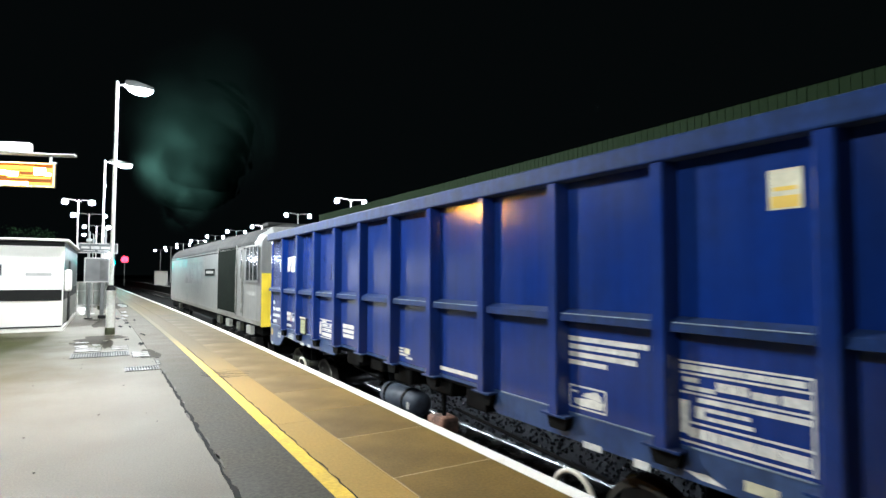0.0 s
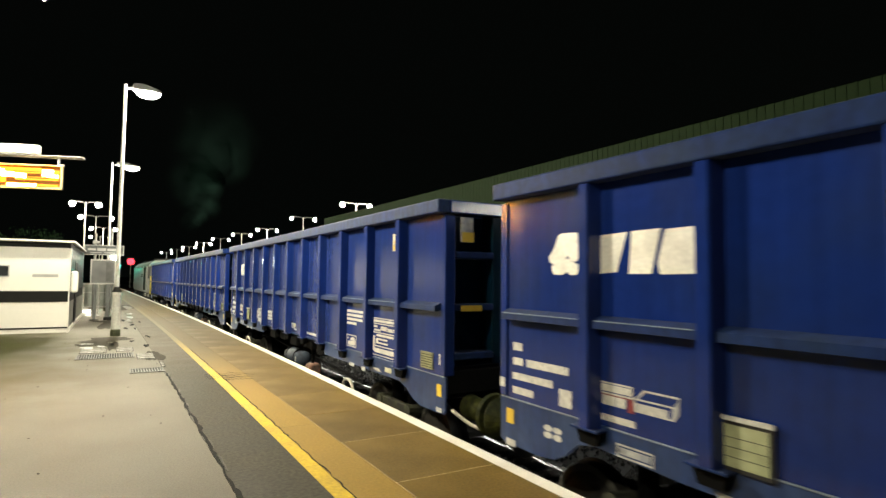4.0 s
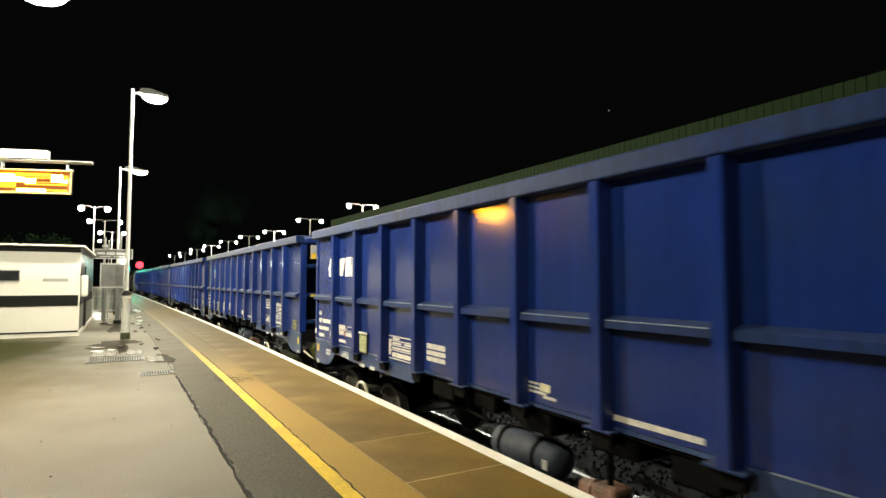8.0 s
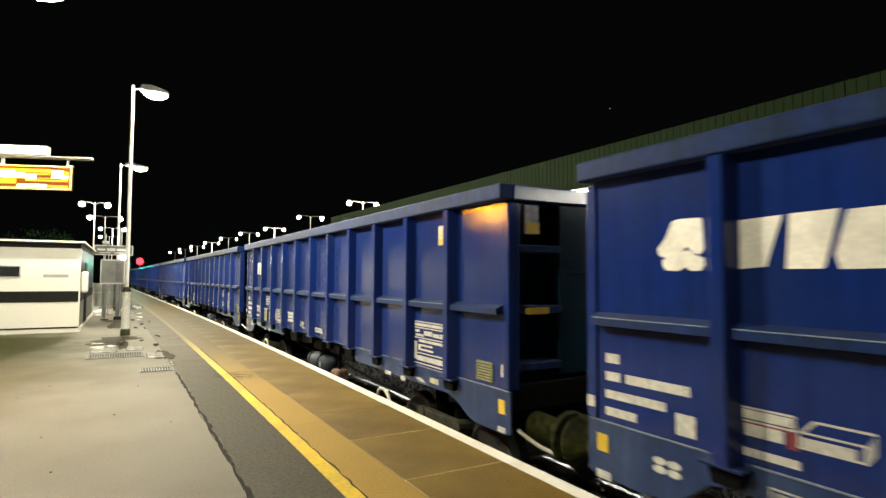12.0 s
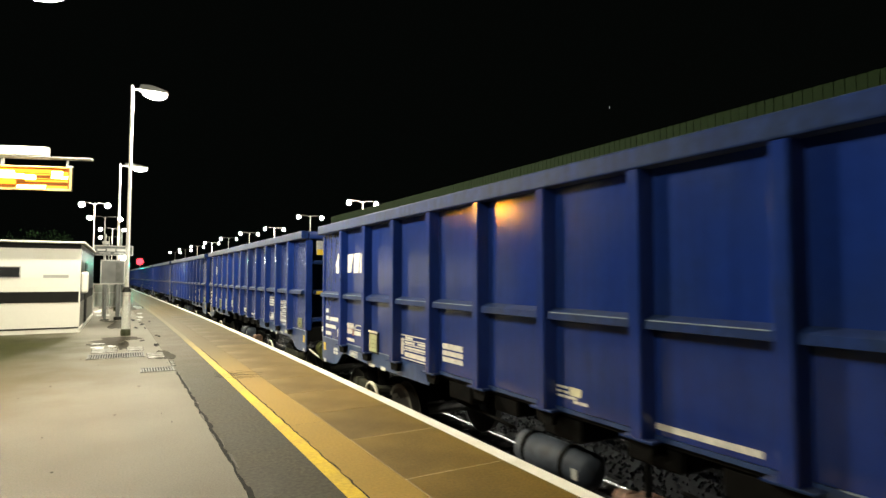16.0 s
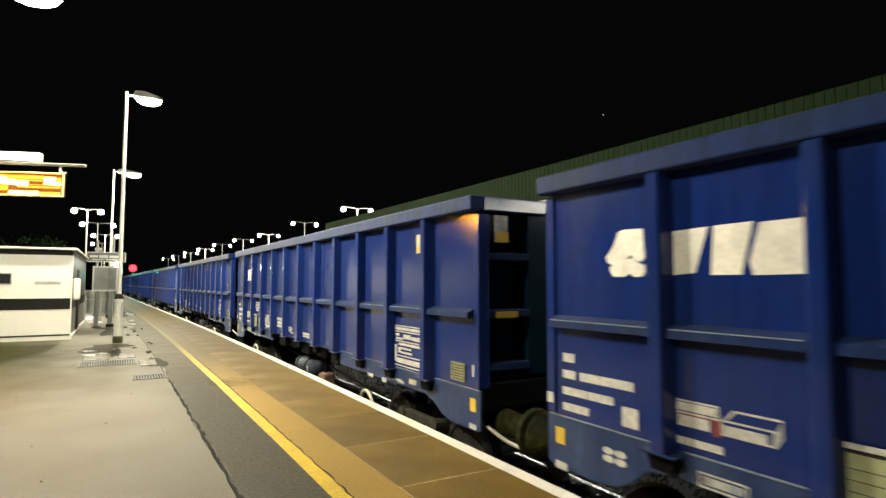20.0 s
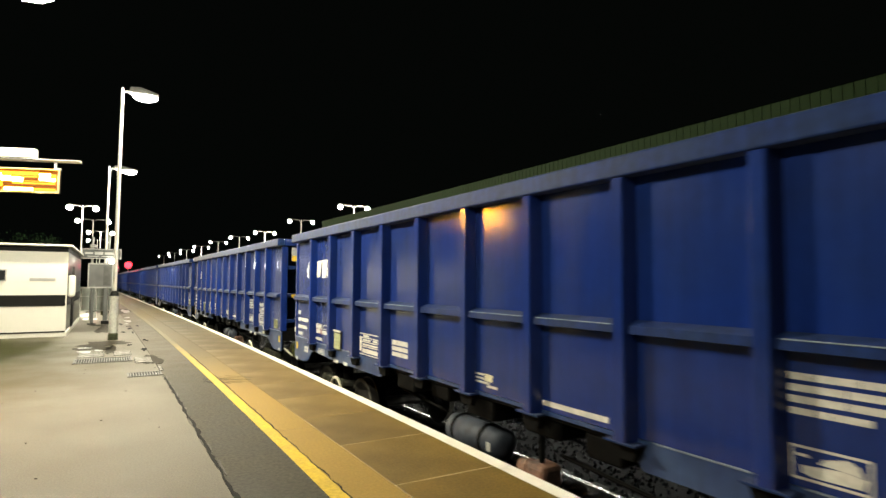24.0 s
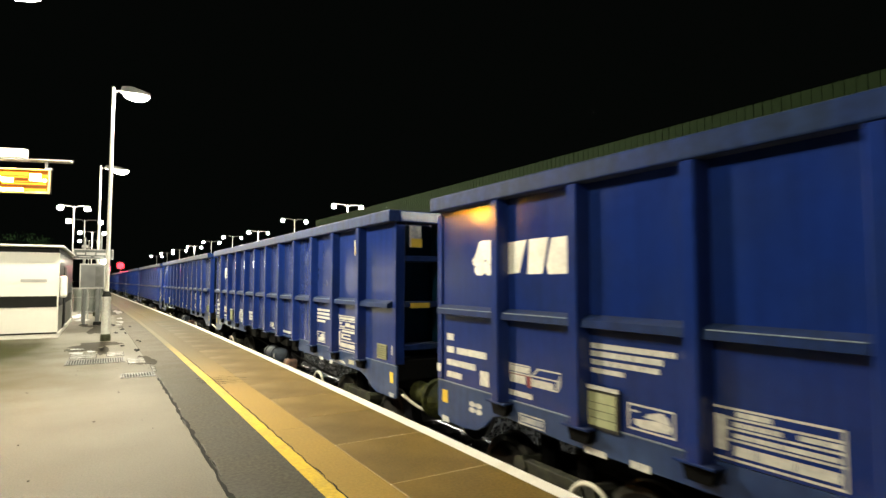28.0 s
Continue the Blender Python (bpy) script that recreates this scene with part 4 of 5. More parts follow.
def stencils(t, notes_first):
    """The white stencilling on the near side."""
    # the owner's mark as plain blocks
    part("owner_mark", merged(shape([(0.845, 2.065), (0.90, 2.08), (1.075, 2.075), (1.085, 2.06), (1.10, 1.86), (1.07, 1.825), (1.01, 1.835), (0.965, 1.885), (0.915, 1.835), (0.80, 1.80), (0.73, 1.83), (0.715, 1.875), (0.775, 1.935), (0.80, 1.97)], 0.001, 0.004),
                              shape([(0.76, 1.795), (0.90, 1.83), (0.965, 1.86), (1.03, 1.825), (1.10, 1.80), (1.105, 1.755), (1.075, 1.715), (1.00, 1.712), (0.955, 1.74), (0.90, 1.712), (0.795, 1.718), (0.765, 1.75)], 0.004, 0.006)), M_WHITE_MARK, t, "white owner's emblem")
    part("owner_mark", shape([(1.275, 2.03), (1.625, 2.043), (1.52, 1.735), (1.335, 1.722)], 0.001, 0.004), M_WHITE_MARK, t, "white block of the owner's mark")
    part("owner_mark", shape([(1.665, 2.045), (1.935, 2.05), (1.85, 1.72), (1.64, 1.72)], 0.001, 0.004), M_WHITE_MARK, t, "white block of the owner's mark")
    part("owner_mark", shape([(1.975, 2.04), (2.24, 2.045), (2.235, 1.72), (1.93, 1.716), (1.905, 1.80)], 0.001, 0.004), M_WHITE_MARK, t, "white block of the owner's mark")
    for u0, z0, u1, z1 in ((0.195, 0.985, 0.335, 1.06), (0.193, 0.845, 0.345, 0.915), (0.40, 0.845, 0.97, 0.915), (0.19, 0.705, 0.77, 0.77), (0.19, 0.57, 0.50, 0.635), (0.855, 0.57, 1.01, 0.72),
                           (1.36, 0.69, 1.60, 0.765), (1.32, 0.565, 1.69, 0.615), (2.36, 0.27, 2.58, 0.32), (2.82, 0.275, 3.0, 0.33), (0.095, 0.055, 0.24, 0.12), (0.006, 0.61, 0.085, 0.70),
                           (10.145, 0.26, 10.34, 0.31), (10.66, 0.25, 10.80, 0.31), (13.01, 0.645, 13.125, 0.77), (12.96, 0.085, 13.09, 0.14)):
        part("stencil_mark", words(u0, z0, u1, z1) if u0 > 0.05 else mark(u0, z0, u1, z1, 0.0205, 0.024), M_STENCIL, t)
    part("stencil_mark", ring(1.325, 0.775, 1.67, 0.868, 0.012), M_STENCIL, t, "small framed stencil")
    part("stencil_mark", words(1.345, 0.795, 1.65, 0.85), M_STENCIL, t)
    for u0, z0, u1, z1 in ((1.33, 0.764, 1.67, 0.774), (1.62, 0.67, 1.68, 0.762), (1.33, 0.665, 1.352, 0.70)):
        part("red_mark", mark(u0, z0, u1, z1), M_RED_MARK, t, "dull red stencil line")
    lobes = []
    for k in range(4):
        c, d = 0.775 + 0.062 * (-1, 1, -1, 1)[k], 0.318 + 0.031 * (-1, -1, 1, 1)[k]
        lobes.append(shape([(c + 0.058 * math.cos(a * 0.785 + 0.39), d + 0.029 * math.sin(a * 0.785 + 0.39)) for a in range(8)], 0.008, 0.011))
    part("stencil_mark", merged(*lobes), M_STENCIL, t, "round white stencil in four lobes")
    part("stencil_mark", shape([(11.09, 0.352), (11.21, 0.318), (11.39, 0.318), (11.26, 0.365)], 0.008, 0.011), M_STENCIL, t, "white diamond stencil")
    # rows of writing
    first = ((2.345, 1.118, 3.23, 1.160), (2.345, 1.055, 3.12, 1.098), (2.345, 0.99, 3.09, 1.030), (2.345, 0.925, 2.77, 0.962))
    last = ((9.98, 1.115, 10.80, 1.155), (9.98, 1.05, 10.71, 1.09), (9.98, 0.985, 10.69, 1.025), (9.98, 0.92, 10.40, 0.957))
    for r in (*(first if notes_first else last), (4.68, 0.795, 5.15, 0.86), (4.68, 0.72, 5.15, 0.775), (4.68, 0.645, 5.15, 0.70)):
        part("text_bar", words(*r), M_STENCIL, t)
    if notes_first:
        p = part("plate_outline", ring(6.74, 0.572, 7.17, 0.662, 0.012), M_STENCIL, t, "small framed stencil")
        for z in (0.588, 0.624):
            part("text_bar", words(6.77, z, 7.14, z + 0.024), M_STENCIL, p)
    else:
        part("stencil_bar", mark(7.795, 0.56, 8.613, 0.605), M_STENCIL, t, "long white bar")
    b = -1.11 if notes_first else 0.0
    for u0, z0, u1, z1 in ((6.684, 0.685, 6.90, 0.705), (6.684, 0.645, 6.90, 0.665), (6.684, 0.605, 7.0, 0.627), (6.96, 0.575, 7.13, 0.600)):
        part("text_bar", words(u0 + b, z0, u1 + b, z1), M_STENCIL, t)
    part("stencil_spot", shape([(6.91 + b, 0.635), (7.05 + b, 0.635), (7.06 + b, 0.705), (6.92 + b, 0.71)], 0.001, 0.004), M_CREAM_MARK, t, "beige stencil")
    # framed panels
    for o in ((0.0,) if notes_first else (7.18,)):
        p = part("pictogram", ring(2.80 + o, 0.56, 3.21 + o, 0.75), M_STENCIL, t, "framed white pictogram")
        part("pictogram_shape", shape([(2.86 + o, 0.60), (2.93 + o, 0.585), (3.17 + o, 0.59), (3.185 + o, 0.645), (3.06 + o, 0.66), (2.86 + o, 0.64)], 0.001, 0.004), M_STENCIL, p)
        part("pictogram_shape", shape([(2.95 + o, 0.665), (3.06 + o, 0.662), (3.17 + o, 0.65), (3.15 + o, 0.70), (3.10 + o, 0.725), (2.98 + o, 0.695)], 0.001, 0.004), M_STENCIL, p)
        part("pictogram_shape", mark(2.83 + o, 0.69, 2.90 + o, 0.705), M_STENCIL, p)
    p = part("pictogram", ring(1.68, 0.69, 2.03, 0.79, 0.012), M_STENCIL, t, "white crate pictogram")
    part("pictogram_shape", shape([(1.70, 0.791), (1.77, 0.862), (2.075, 0.862), (2.075, 0.849), (1.785, 0.849), (1.72, 0.791)], 0.001, 0.004), M_STENCIL, p)
    part("pictogram_shape", shape([(2.031, 0.69), (2.075, 0.75), (2.075, 0.848), (2.031, 0.79)], 0.001, 0.004), M_GREY_MARK, p, "worn grey side of the crate")
    part("pictogram_face", mark(1.70, 0.703, 1.98, 0.757, 0.0005, 0.003), M_STENCIL, p)
    p = part("plate_outline", ring(1.51, 0.32, 1.86, 0.42, 0.012, 0.008, 0.011), M_STENCIL, t, "small framed stencil")
    part("text_bar", words(1.54, 0.345, 1.83, 0.395), M_GREY_MARK, p)
    table(t, 3.49, 0.538, 4.26, 0.866, (0.80, 0.735, 0.665), ((3.505, 0.55, 3.59, 0.855), (3.65, 0.808, 3.87, 0.85), (3.63, 0.745, 3.93, 0.785), (4.02, 0.75, 4.24, 0.79), (3.63, 0.677, 4.23, 0.715), (3.63, 0.56, 4.23, 0.645)), "white stencilled data table")
    table(t, 11.04, 0.54, 11.92, 1.09, (1.005, 0.875, 0.68),
          ((11.055, 0.555, 11.13, 0.865), (11.065, 1.02, 11.88, 1.07), (11.08, 0.94, 11.20, 0.985), (11.10, 0.89, 11.32, 0.93), (11.33, 0.905, 11.54, 0.985), (11.56, 0.90, 11.72, 0.965), (11.74, 0.895, 11.90, 0.975),
           (11.19, 0.815, 11.90, 0.86), (11.17, 0.70, 11.24, 0.81), (11.25, 0.765, 11.55, 0.80), (11.25, 0.71, 11.57, 0.745), (11.12, 0.57, 11.89, 0.66)), "large white stencilled data table")
    part("warning_plate", merged(mark(11.69, 2.055, 11.885, 2.295)), M_CREAM_MARK, t, "pale warning plate")
    part("warning_patch", mark(11.705, 2.065, 11.87, 2.135, 0.0045, 0.006), M_YELLOW_MARK, t, "yellow warning patch")
    part("warning_patch", mark(11.72, 2.165, 11.855, 2.19, 0.0045, 0.006), M_YELLOW_MARK, t, "yellow warning patch")
    part("reflector", mark(0.10, 0.27, 0.215, 0.41), M_YELLOW_MARK, t, "amber reflector")
    part("reflector", mark(12.975, 0.272, 13.08, 0.414), M_YELLOW_MARK, t, "amber reflector")
    part("data_plate", mark(11.51, 0.345, 11.715, 0.41), M_CREAM_MARK, t, "small beige plate")
    clip = part("document_holder", mark(2.315, 0.49, 2.735, 0.815, 0.002, 0.03), M_BLACK, t, "document holder")
    part("document", mark(2.34, 0.515, 2.71, 0.775, 0.0305, 0.034), M_PAPER, clip, "faded greenish paper sheet")
    part("holder_lip", mark(2.305, 0.80, 2.745, 0.83, 0.0305, 0.045), M_STENCIL, clip)
    for k in range(3):
        part("document_line", mark(2.345, 0.575 + 0.06 * k, 2.705, 0.579 + 0.06 * k, 0.0345, 0.036), M_BLACK, clip)
    mesh_plate = part("vent_plate", mark(12.57, 0.562, 12.87, 0.765, 0.002, 0.015), M_VENT, t, "olive beige mesh plate")
    for k in range(6):
        part("slot", mark(12.59, 0.582 + 0.03 * k, 12.85, 0.590 + 0.03 * k, 0.0155, 0.018), M_UNDER, mesh_plate)


def bogie(t, yc):
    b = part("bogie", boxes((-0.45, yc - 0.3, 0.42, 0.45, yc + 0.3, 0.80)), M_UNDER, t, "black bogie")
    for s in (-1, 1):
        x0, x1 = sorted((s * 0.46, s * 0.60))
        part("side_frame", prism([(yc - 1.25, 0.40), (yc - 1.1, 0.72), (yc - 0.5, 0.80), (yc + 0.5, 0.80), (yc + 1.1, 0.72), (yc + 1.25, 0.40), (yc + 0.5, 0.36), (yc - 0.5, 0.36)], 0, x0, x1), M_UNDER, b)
        x0, x1 = sorted((s * 0.90, s * 1.0))
        part("brake_beam", bevelled(prism([(yc - 0.55, 0.66), (yc - 0.5, 0.80), (yc + 0.5, 0.80), (yc + 0.55, 0.66), (yc + 0.3, 0.60), (yc - 0.3, 0.60)], 0, x0, x1), 0.01, 1), M_RUST, b, "greasy olive brake beam")
        for d in (-0.62, 0.62):
            part("brake_cylinder", tube([(s * 0.62, yc + d * 0.75, 0.70), (s * 1.02, yc + d * 0.75, 0.74)], 0.09, 10), M_RUST, b)
        for d in (-0.25, 0.25):
            part("spring", tube([(s * 0.80, yc + d, 0.60), (s * 0.80, yc + d, 1.2)], 0.09, 10), M_UNDER, b)


WHEELS = []
wheel_parts = {}


def wheelset(t, y, radius=0.455):
    if not wheel_parts:
        bm = bmesh.new()
        for s in (-1, 1):
            add_tube(bm, [(s * 0.66, 0, 0), (s * 0.68, 0, 0), (s * 0.69, 0, 0), (s * 0.80, 0, 0)], [0.32, 0.480, 0.455, 0.450], 32)
        add_tube(bm, [(-0.86, 0, 0), (0.86, 0, 0)], 0.085, 12)
        wheel_parts["wheel"] = mesh_of("wheelset", bm, M_WHEEL)
        bm = bmesh.new()
        add_tube(bm, [(-0.801, 0, 0), (-0.815, 0, 0)], [0.452, 0.446], 32, False)
        add_tube(bm, [(-0.815, 0, 0), (-0.8152, 0, 0)], [0.446, 0.385], 32, False)
        add_tube(bm, [(-0.8152, 0, 0), (-0.803, 0, 0)], [0.385, 0.38], 32, False)
        wheel_parts["rim"] = mesh_of("rim", bm, M_TREAD)
        bm = bmesh.new()
        add_tube(bm, [(-0.802, 0, 0), (-0.87, 0, 0), (-0.89, 0, 0)], [0.15, 0.14, 0.09], 14)
        wheel_parts["hub"] = mesh_of("hub", bm, M_RUST)
        wheel_parts["bolt"] = mesh_of("bolt", boxes((-0.812, -0.03, 0.24, -0.802, 0.03, 0.30)), M_RUST)
    w = part("wheelset", wheel_parts["wheel"], None, t, "worn steel wheels on an axle", at=pose(0, y, radius))
    part("rim", wheel_parts["rim"], None, w, "pale worn rim")
    part("hub", wheel_parts["hub"], None, w, "greasy hub")
    for k in range(3):
        part("bolt", wheel_parts["bolt"], None, w, at=pose(0, 0, 0, 120 * k))
    WHEELS.append(w)
    return w


def box_wagon(notes_first=False):
    """Origin on the rails at mid-length, y forward."""
    t = thing("box_wagon", "blue high-sided bogie box wagon with white stencilling", "goods wagon", group="train wagons")
    h = HALF
    posts = [FIRST_POST + i * POST_STEP for i in range(11)]
    bays = list(zip([0.112] + [u + POST_HALF for u in posts], [u - POST_HALF for u in posts] + [LENGTH - 0.125]))
    upper, lower, ledge, lip = {}, {}, {}, {}
    # near side, bay by bay
    hat = [(-PANEL + 0.018, -POST_HALF - 0.022), (-FACE + 0.012, -POST_HALF + 0.014), (-FACE, -POST_HALF + 0.026), (-FACE, POST_HALF - 0.026), (-FACE + 0.012, POST_HALF - 0.014), (-PANEL + 0.018, POST_HALF + 0.022)]
    post = mesh_of("stanchion", prism(hat, 2, 0.47, 2.455), M_BLUE)
    foot = mesh_of("post_foot", prism([(-0.13, 0.468), (0.13, 0.468), (0.09, 0.355), (-0.09, 0.355)], 0, -FACE + 0.05, -PANEL - 0.008), M_UNDER)
    foot_lip = mesh_of("foot_lip", bevelled(boxes((-FACE - 0.005, -0.15, 0.47, -PANEL - 0.002, 0.15, 0.488)), 0.004, 1), M_BLUE_RIM)
    for i, (a, b) in enumerate(bays):
        w = round(b - a, 3)
        if w not in upper:
            upper[w] = mesh_of("upper_sheet", bevelled(boxes((-PANEL, -w / 2 - 0.05, 1.352, -PANEL + 0.02, w / 2 + 0.05, 2.47)), 0.003, 1), M_BLUE)
            lower[w] = mesh_of("lower_sheet", bevelled(boxes((-PANEL, -w / 2 - 0.05, 0.515, -PANEL + 0.02, w / 2 + 0.05, 1.348)), 0.003, 1), M_BLUE)
            ledge[w] = mesh_of("waist_ledge", prism([(-PANEL + 0.0, 1.385), (-FACE + 0.03, 1.345), (-FACE + 0.025, 1.285), (-FACE + 0.05, 1.28), (-PANEL, 1.30)], 1, -w / 2, w / 2), M_BLUE_RIM)
        mid = h - (a + b) / 2
        # Thin pale strip paints the highlight along the ledge's worn edge
        lip[w] = lip.get(w) or mesh_of("worn_edge", boxes((-FACE + 0.024, -w / 2 + 0.02, 1.343, -FACE + 0.032, w / 2 - 0.03, 1.350)), M_EDGE)
        part("upper_sheet", upper[w], None, t, at=pose(0, mid, UP))
        part("lower_sheet", lower[w], None, t, at=pose(0, mid, UP))
        p = part("waist_ledge", ledge[w], None, t, "pale worn ledge" if i == 0 else "", at=pose(0, mid, UP))
        if i % 3 != 2:
            part("worn_edge", lip[w], None, p, "worn edge, its highlight put into the colour")
    for i, u in enumerate(posts):
        part("stanchion", post, None, t, at=pose(0, h - u, UP))
        part("foot_lip", foot_lip, None, t, at=pose(0, h - u, UP))
        part("post_foot", foot, None, t, at=pose(0, h - u, UP))
    # skirt under the near side
    skirt = [(0.0, 0.10), (0.06, 0.075), (0.55, 0.065), (0.78, 0.09), (0.93, 0.16), (1.10, 0.30), (1.30, 0.33), (2.1, 0.29), (4.3, 0.29), (4.5, 0.478), (8.75, 0.478), (8.95, 0.29), (11.95, 0.29), (12.17, 0.23), (12.37, 0.12), (12.55, 0.075), (LENGTH - 0.05, 0.075), (LENGTH, 0.10), (LENGTH, 0.512), (0.0, 0.512)]
    part("skirt", prism([(h - u, UP + z) for u, z in skirt], 0, -PANEL - 0.006, -PANEL + 0.02), M_SKIRT, t, "dusty deep skirt plate curved up beside the bogies")
    # Pale beads carry the highlight along the skirt's top weld
    for u0, u1 in ((0.02, 1.12), (1.42, 2.20), (2.50, 3.28), (9.05, 9.75), (10.06, 10.83), (11.14, 11.91), (12.22, LENGTH - 0.02)):
        part("weld_bead", mark(u0, 0.509, u1, 0.520, 0.006, 0.016), M_EDGE, t, "worn weld bead, its highlight put into the colour")
    # far side
    part("far_sheet", boxes((PANEL - 0.02, -h + 0.05, UP + 0.30, PANEL, h - 0.05, UP + 2.47)), M_BLUE, t)
    far_post = mesh_of("stanchion", bevelled(boxes((PANEL + 0.001, -POST_HALF, 0.47, FACE, POST_HALF, 2.455)), 0.010, 1), M_BLUE)
    for u in posts:
        part("stanchion", far_post, None, t, at=pose(0, h - u, UP))
    for s in (-1, 1):
        a, b = sorted((s * 1.19, s * 1.352))
        part("top_rail", bevelled(boxes((a, -h, UP + 2.46, b, h, UP + 2.622)), 0.016), M_BLUE_RIM, t, "scuffed blue top rail")
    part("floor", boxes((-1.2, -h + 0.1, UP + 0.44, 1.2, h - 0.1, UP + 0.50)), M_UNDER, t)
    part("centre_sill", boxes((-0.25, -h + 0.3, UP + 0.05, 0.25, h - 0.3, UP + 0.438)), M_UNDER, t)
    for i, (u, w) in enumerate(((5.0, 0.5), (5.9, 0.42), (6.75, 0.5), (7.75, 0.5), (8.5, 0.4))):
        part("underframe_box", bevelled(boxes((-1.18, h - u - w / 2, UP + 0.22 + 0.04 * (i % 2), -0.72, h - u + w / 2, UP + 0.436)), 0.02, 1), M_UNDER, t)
    part("air_tank", tube([(-1.0, h - 7.00, UP - 0.05), (-1.0, h - 6.94, UP - 0.05), (-1.0, h - 6.02, UP - 0.05), (-1.0, h - 5.96, UP - 0.05)], [0.09, 0.165, 0.165, 0.09], 20), M_TANK, t, "dusty blue-grey air tank", True)
    for u in (6.15, 6.70):
        part("tank_strap", tube([(-1.0, h - u - 0.025, UP - 0.04), (-1.0, h - u + 0.025, UP - 0.04)], 0.170, 20), M_UNDER, t)
    part("tank_label", boxes((-1.172, h - 6.93, UP - 0.10, -1.166, h - 6.86, UP - 0.01)), M_SIGN_LIGHT, t, "pale tank label")
    for u in (2.37, 9.98):
        hand = bmesh.new()
        loop = [(-1.19, h - u + 0.25 * math.cos(2 * math.pi * k / 24), UP - 0.245 + 0.25 * math.sin(2 * math.pi * k / 24)) for k in range(25)]
        add_tube(hand, loop, 0.024, 8, False)
        ring_part = part("brake_wheel", hand, M_HOSE, t, "white brake hand wheel", True)
        for a in (0, 60, 120):
            c, d = math.cos(radians(a)) * 0.24, math.sin(radians(a)) * 0.24
            part("spoke", tube([(-1.19, h - u - c, UP - 0.245 - d), (-1.19, h - u + c, UP - 0.245 + d)], 0.014, 6), M_UNDER, ring_part)
        part("brake_shaft", tube([(-0.85, h - u, UP - 0.245), (-1.2, h - u, UP - 0.245)], 0.03, 8), M_UNDER, t)
    valve = part("brake_valve", bevelled(boxes((-1.10, h - 7.68, UP - 0.28, -0.85, h - 7.40, UP - 0.06)), 0.05, 2), M_VALVE, t, "rusty pink brake valve")
    part("valve_cap", tube([(-0.98, h - 7.37, UP - 0.17), (-0.98, h - 7.22, UP - 0.17)], [0.10, 0.07], 12), M_VALVE, valve)
    part("valve_pipe", tube([(-1.0, h - 7.55, UP - 0.06), (-1.0, h - 7.55, UP + 0.22)], 0.03, 8), M_UNDER, valve)
    part("brake_rod", tube([(-1.0, h - 4.6, UP + 0.15), (-1.0, h - 5.8, UP + 0.08)], 0.02, 6), M_UNDER, t)
    part("brake_rod", tube([(-1.05, h - 7.9, UP + 0.1), (-1.0, h - 10.2, UP - 0.05)], 0.02, 6), M_UNDER, t)
    # corner posts and ends
    for s in (-1, 1):
        for e in (-1, 1):
            x0, x1 = sorted((s * (PANEL + 0.001), s * (PANEL - 0.10)))
            y0, y1 = sorted((e * (h - 0.002), e * (h - 0.108)))
            part("corner_post", bevelled(boxes((x0 - 0.02, y0, UP + 0.525, x1 + 0.02, y1, UP + 2.43)), 0.012, 2), M_BLUE, t)
    for e in (-1, 1):
        def end(x0, z0, x1, z1, d0, d1):
            y0, y1 = sorted((e * (h - d0), e * (h - d1)))
            return boxes((x0, y0, UP + z0, x1, y1, UP + z1))
        part("end_top_rail", bevelled(end(-1.185, 2.46, 1.185, 2.622, 0.0, 0.34), 0.016), M_BLUE, t, "scuffed blue end rail")
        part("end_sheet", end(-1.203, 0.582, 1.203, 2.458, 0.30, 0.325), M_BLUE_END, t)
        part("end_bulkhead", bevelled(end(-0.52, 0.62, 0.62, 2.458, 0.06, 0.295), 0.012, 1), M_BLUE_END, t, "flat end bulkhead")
        for s in (-1, 1):
            for z in (0.70, 1.285, 1.92):
                x0, x1 = (-1.12, -0.525) if s < 0 else (0.625, 1.12)
                part("end_step", bevelled(end(x0, z, x1, z + 0.085, 0.02, 0.29), 0.012, 1), M_BLUE_RIM, t)
        part("end_beam", bevelled(end(-1.22, 0.30, 1.22, 0.58, 0.02, 0.29), 0.015, 1), M_UNDER, t, "dark headstock beam")
        plate = part("end_plate", end(-1.02, 2.12, -0.85, 2.42, 0.012, 0.03), M_GREY_MARK, t, "pale warning plate")
        part("end_patch", end(-1.01, 2.12, -0.84, 2.24, 0.009, 0.0115), M_YELLOW_MARK, plate, "yellow patch")
        part("step_label", end(-1.01, 1.283, -0.71, 1.352, 0.010, 0.019), M_YELLOW_MARK, t, "yellow step label")
        part("end_label", end(-0.02, 0.66, 0.12, 0.84, 0.052, 0.059), M_CREAM_MARK, t, "pale end label")
        for z0, z1 in ((1.38, 1.58), (1.62, 1.79)):
            part("end_label", end(0.78, z0, 1.02, z1, 0.15, 0.157), M_AMBER_MARK, t, "amber hazard label")
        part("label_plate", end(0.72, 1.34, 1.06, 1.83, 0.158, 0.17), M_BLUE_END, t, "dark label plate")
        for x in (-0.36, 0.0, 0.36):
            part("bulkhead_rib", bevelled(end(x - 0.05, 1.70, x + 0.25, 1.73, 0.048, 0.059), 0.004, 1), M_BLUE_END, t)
        for s in (-1, 1):
            y = e * h
            buf = part("buffer", tube([(s * 0.87, y - e * 0.02, UP + 0.14), (s * 0.87, y + e * 0.26, UP + 0.14)], [0.15, 0.13], 14), M_GREASE, t, "greasy buffer housing", True)
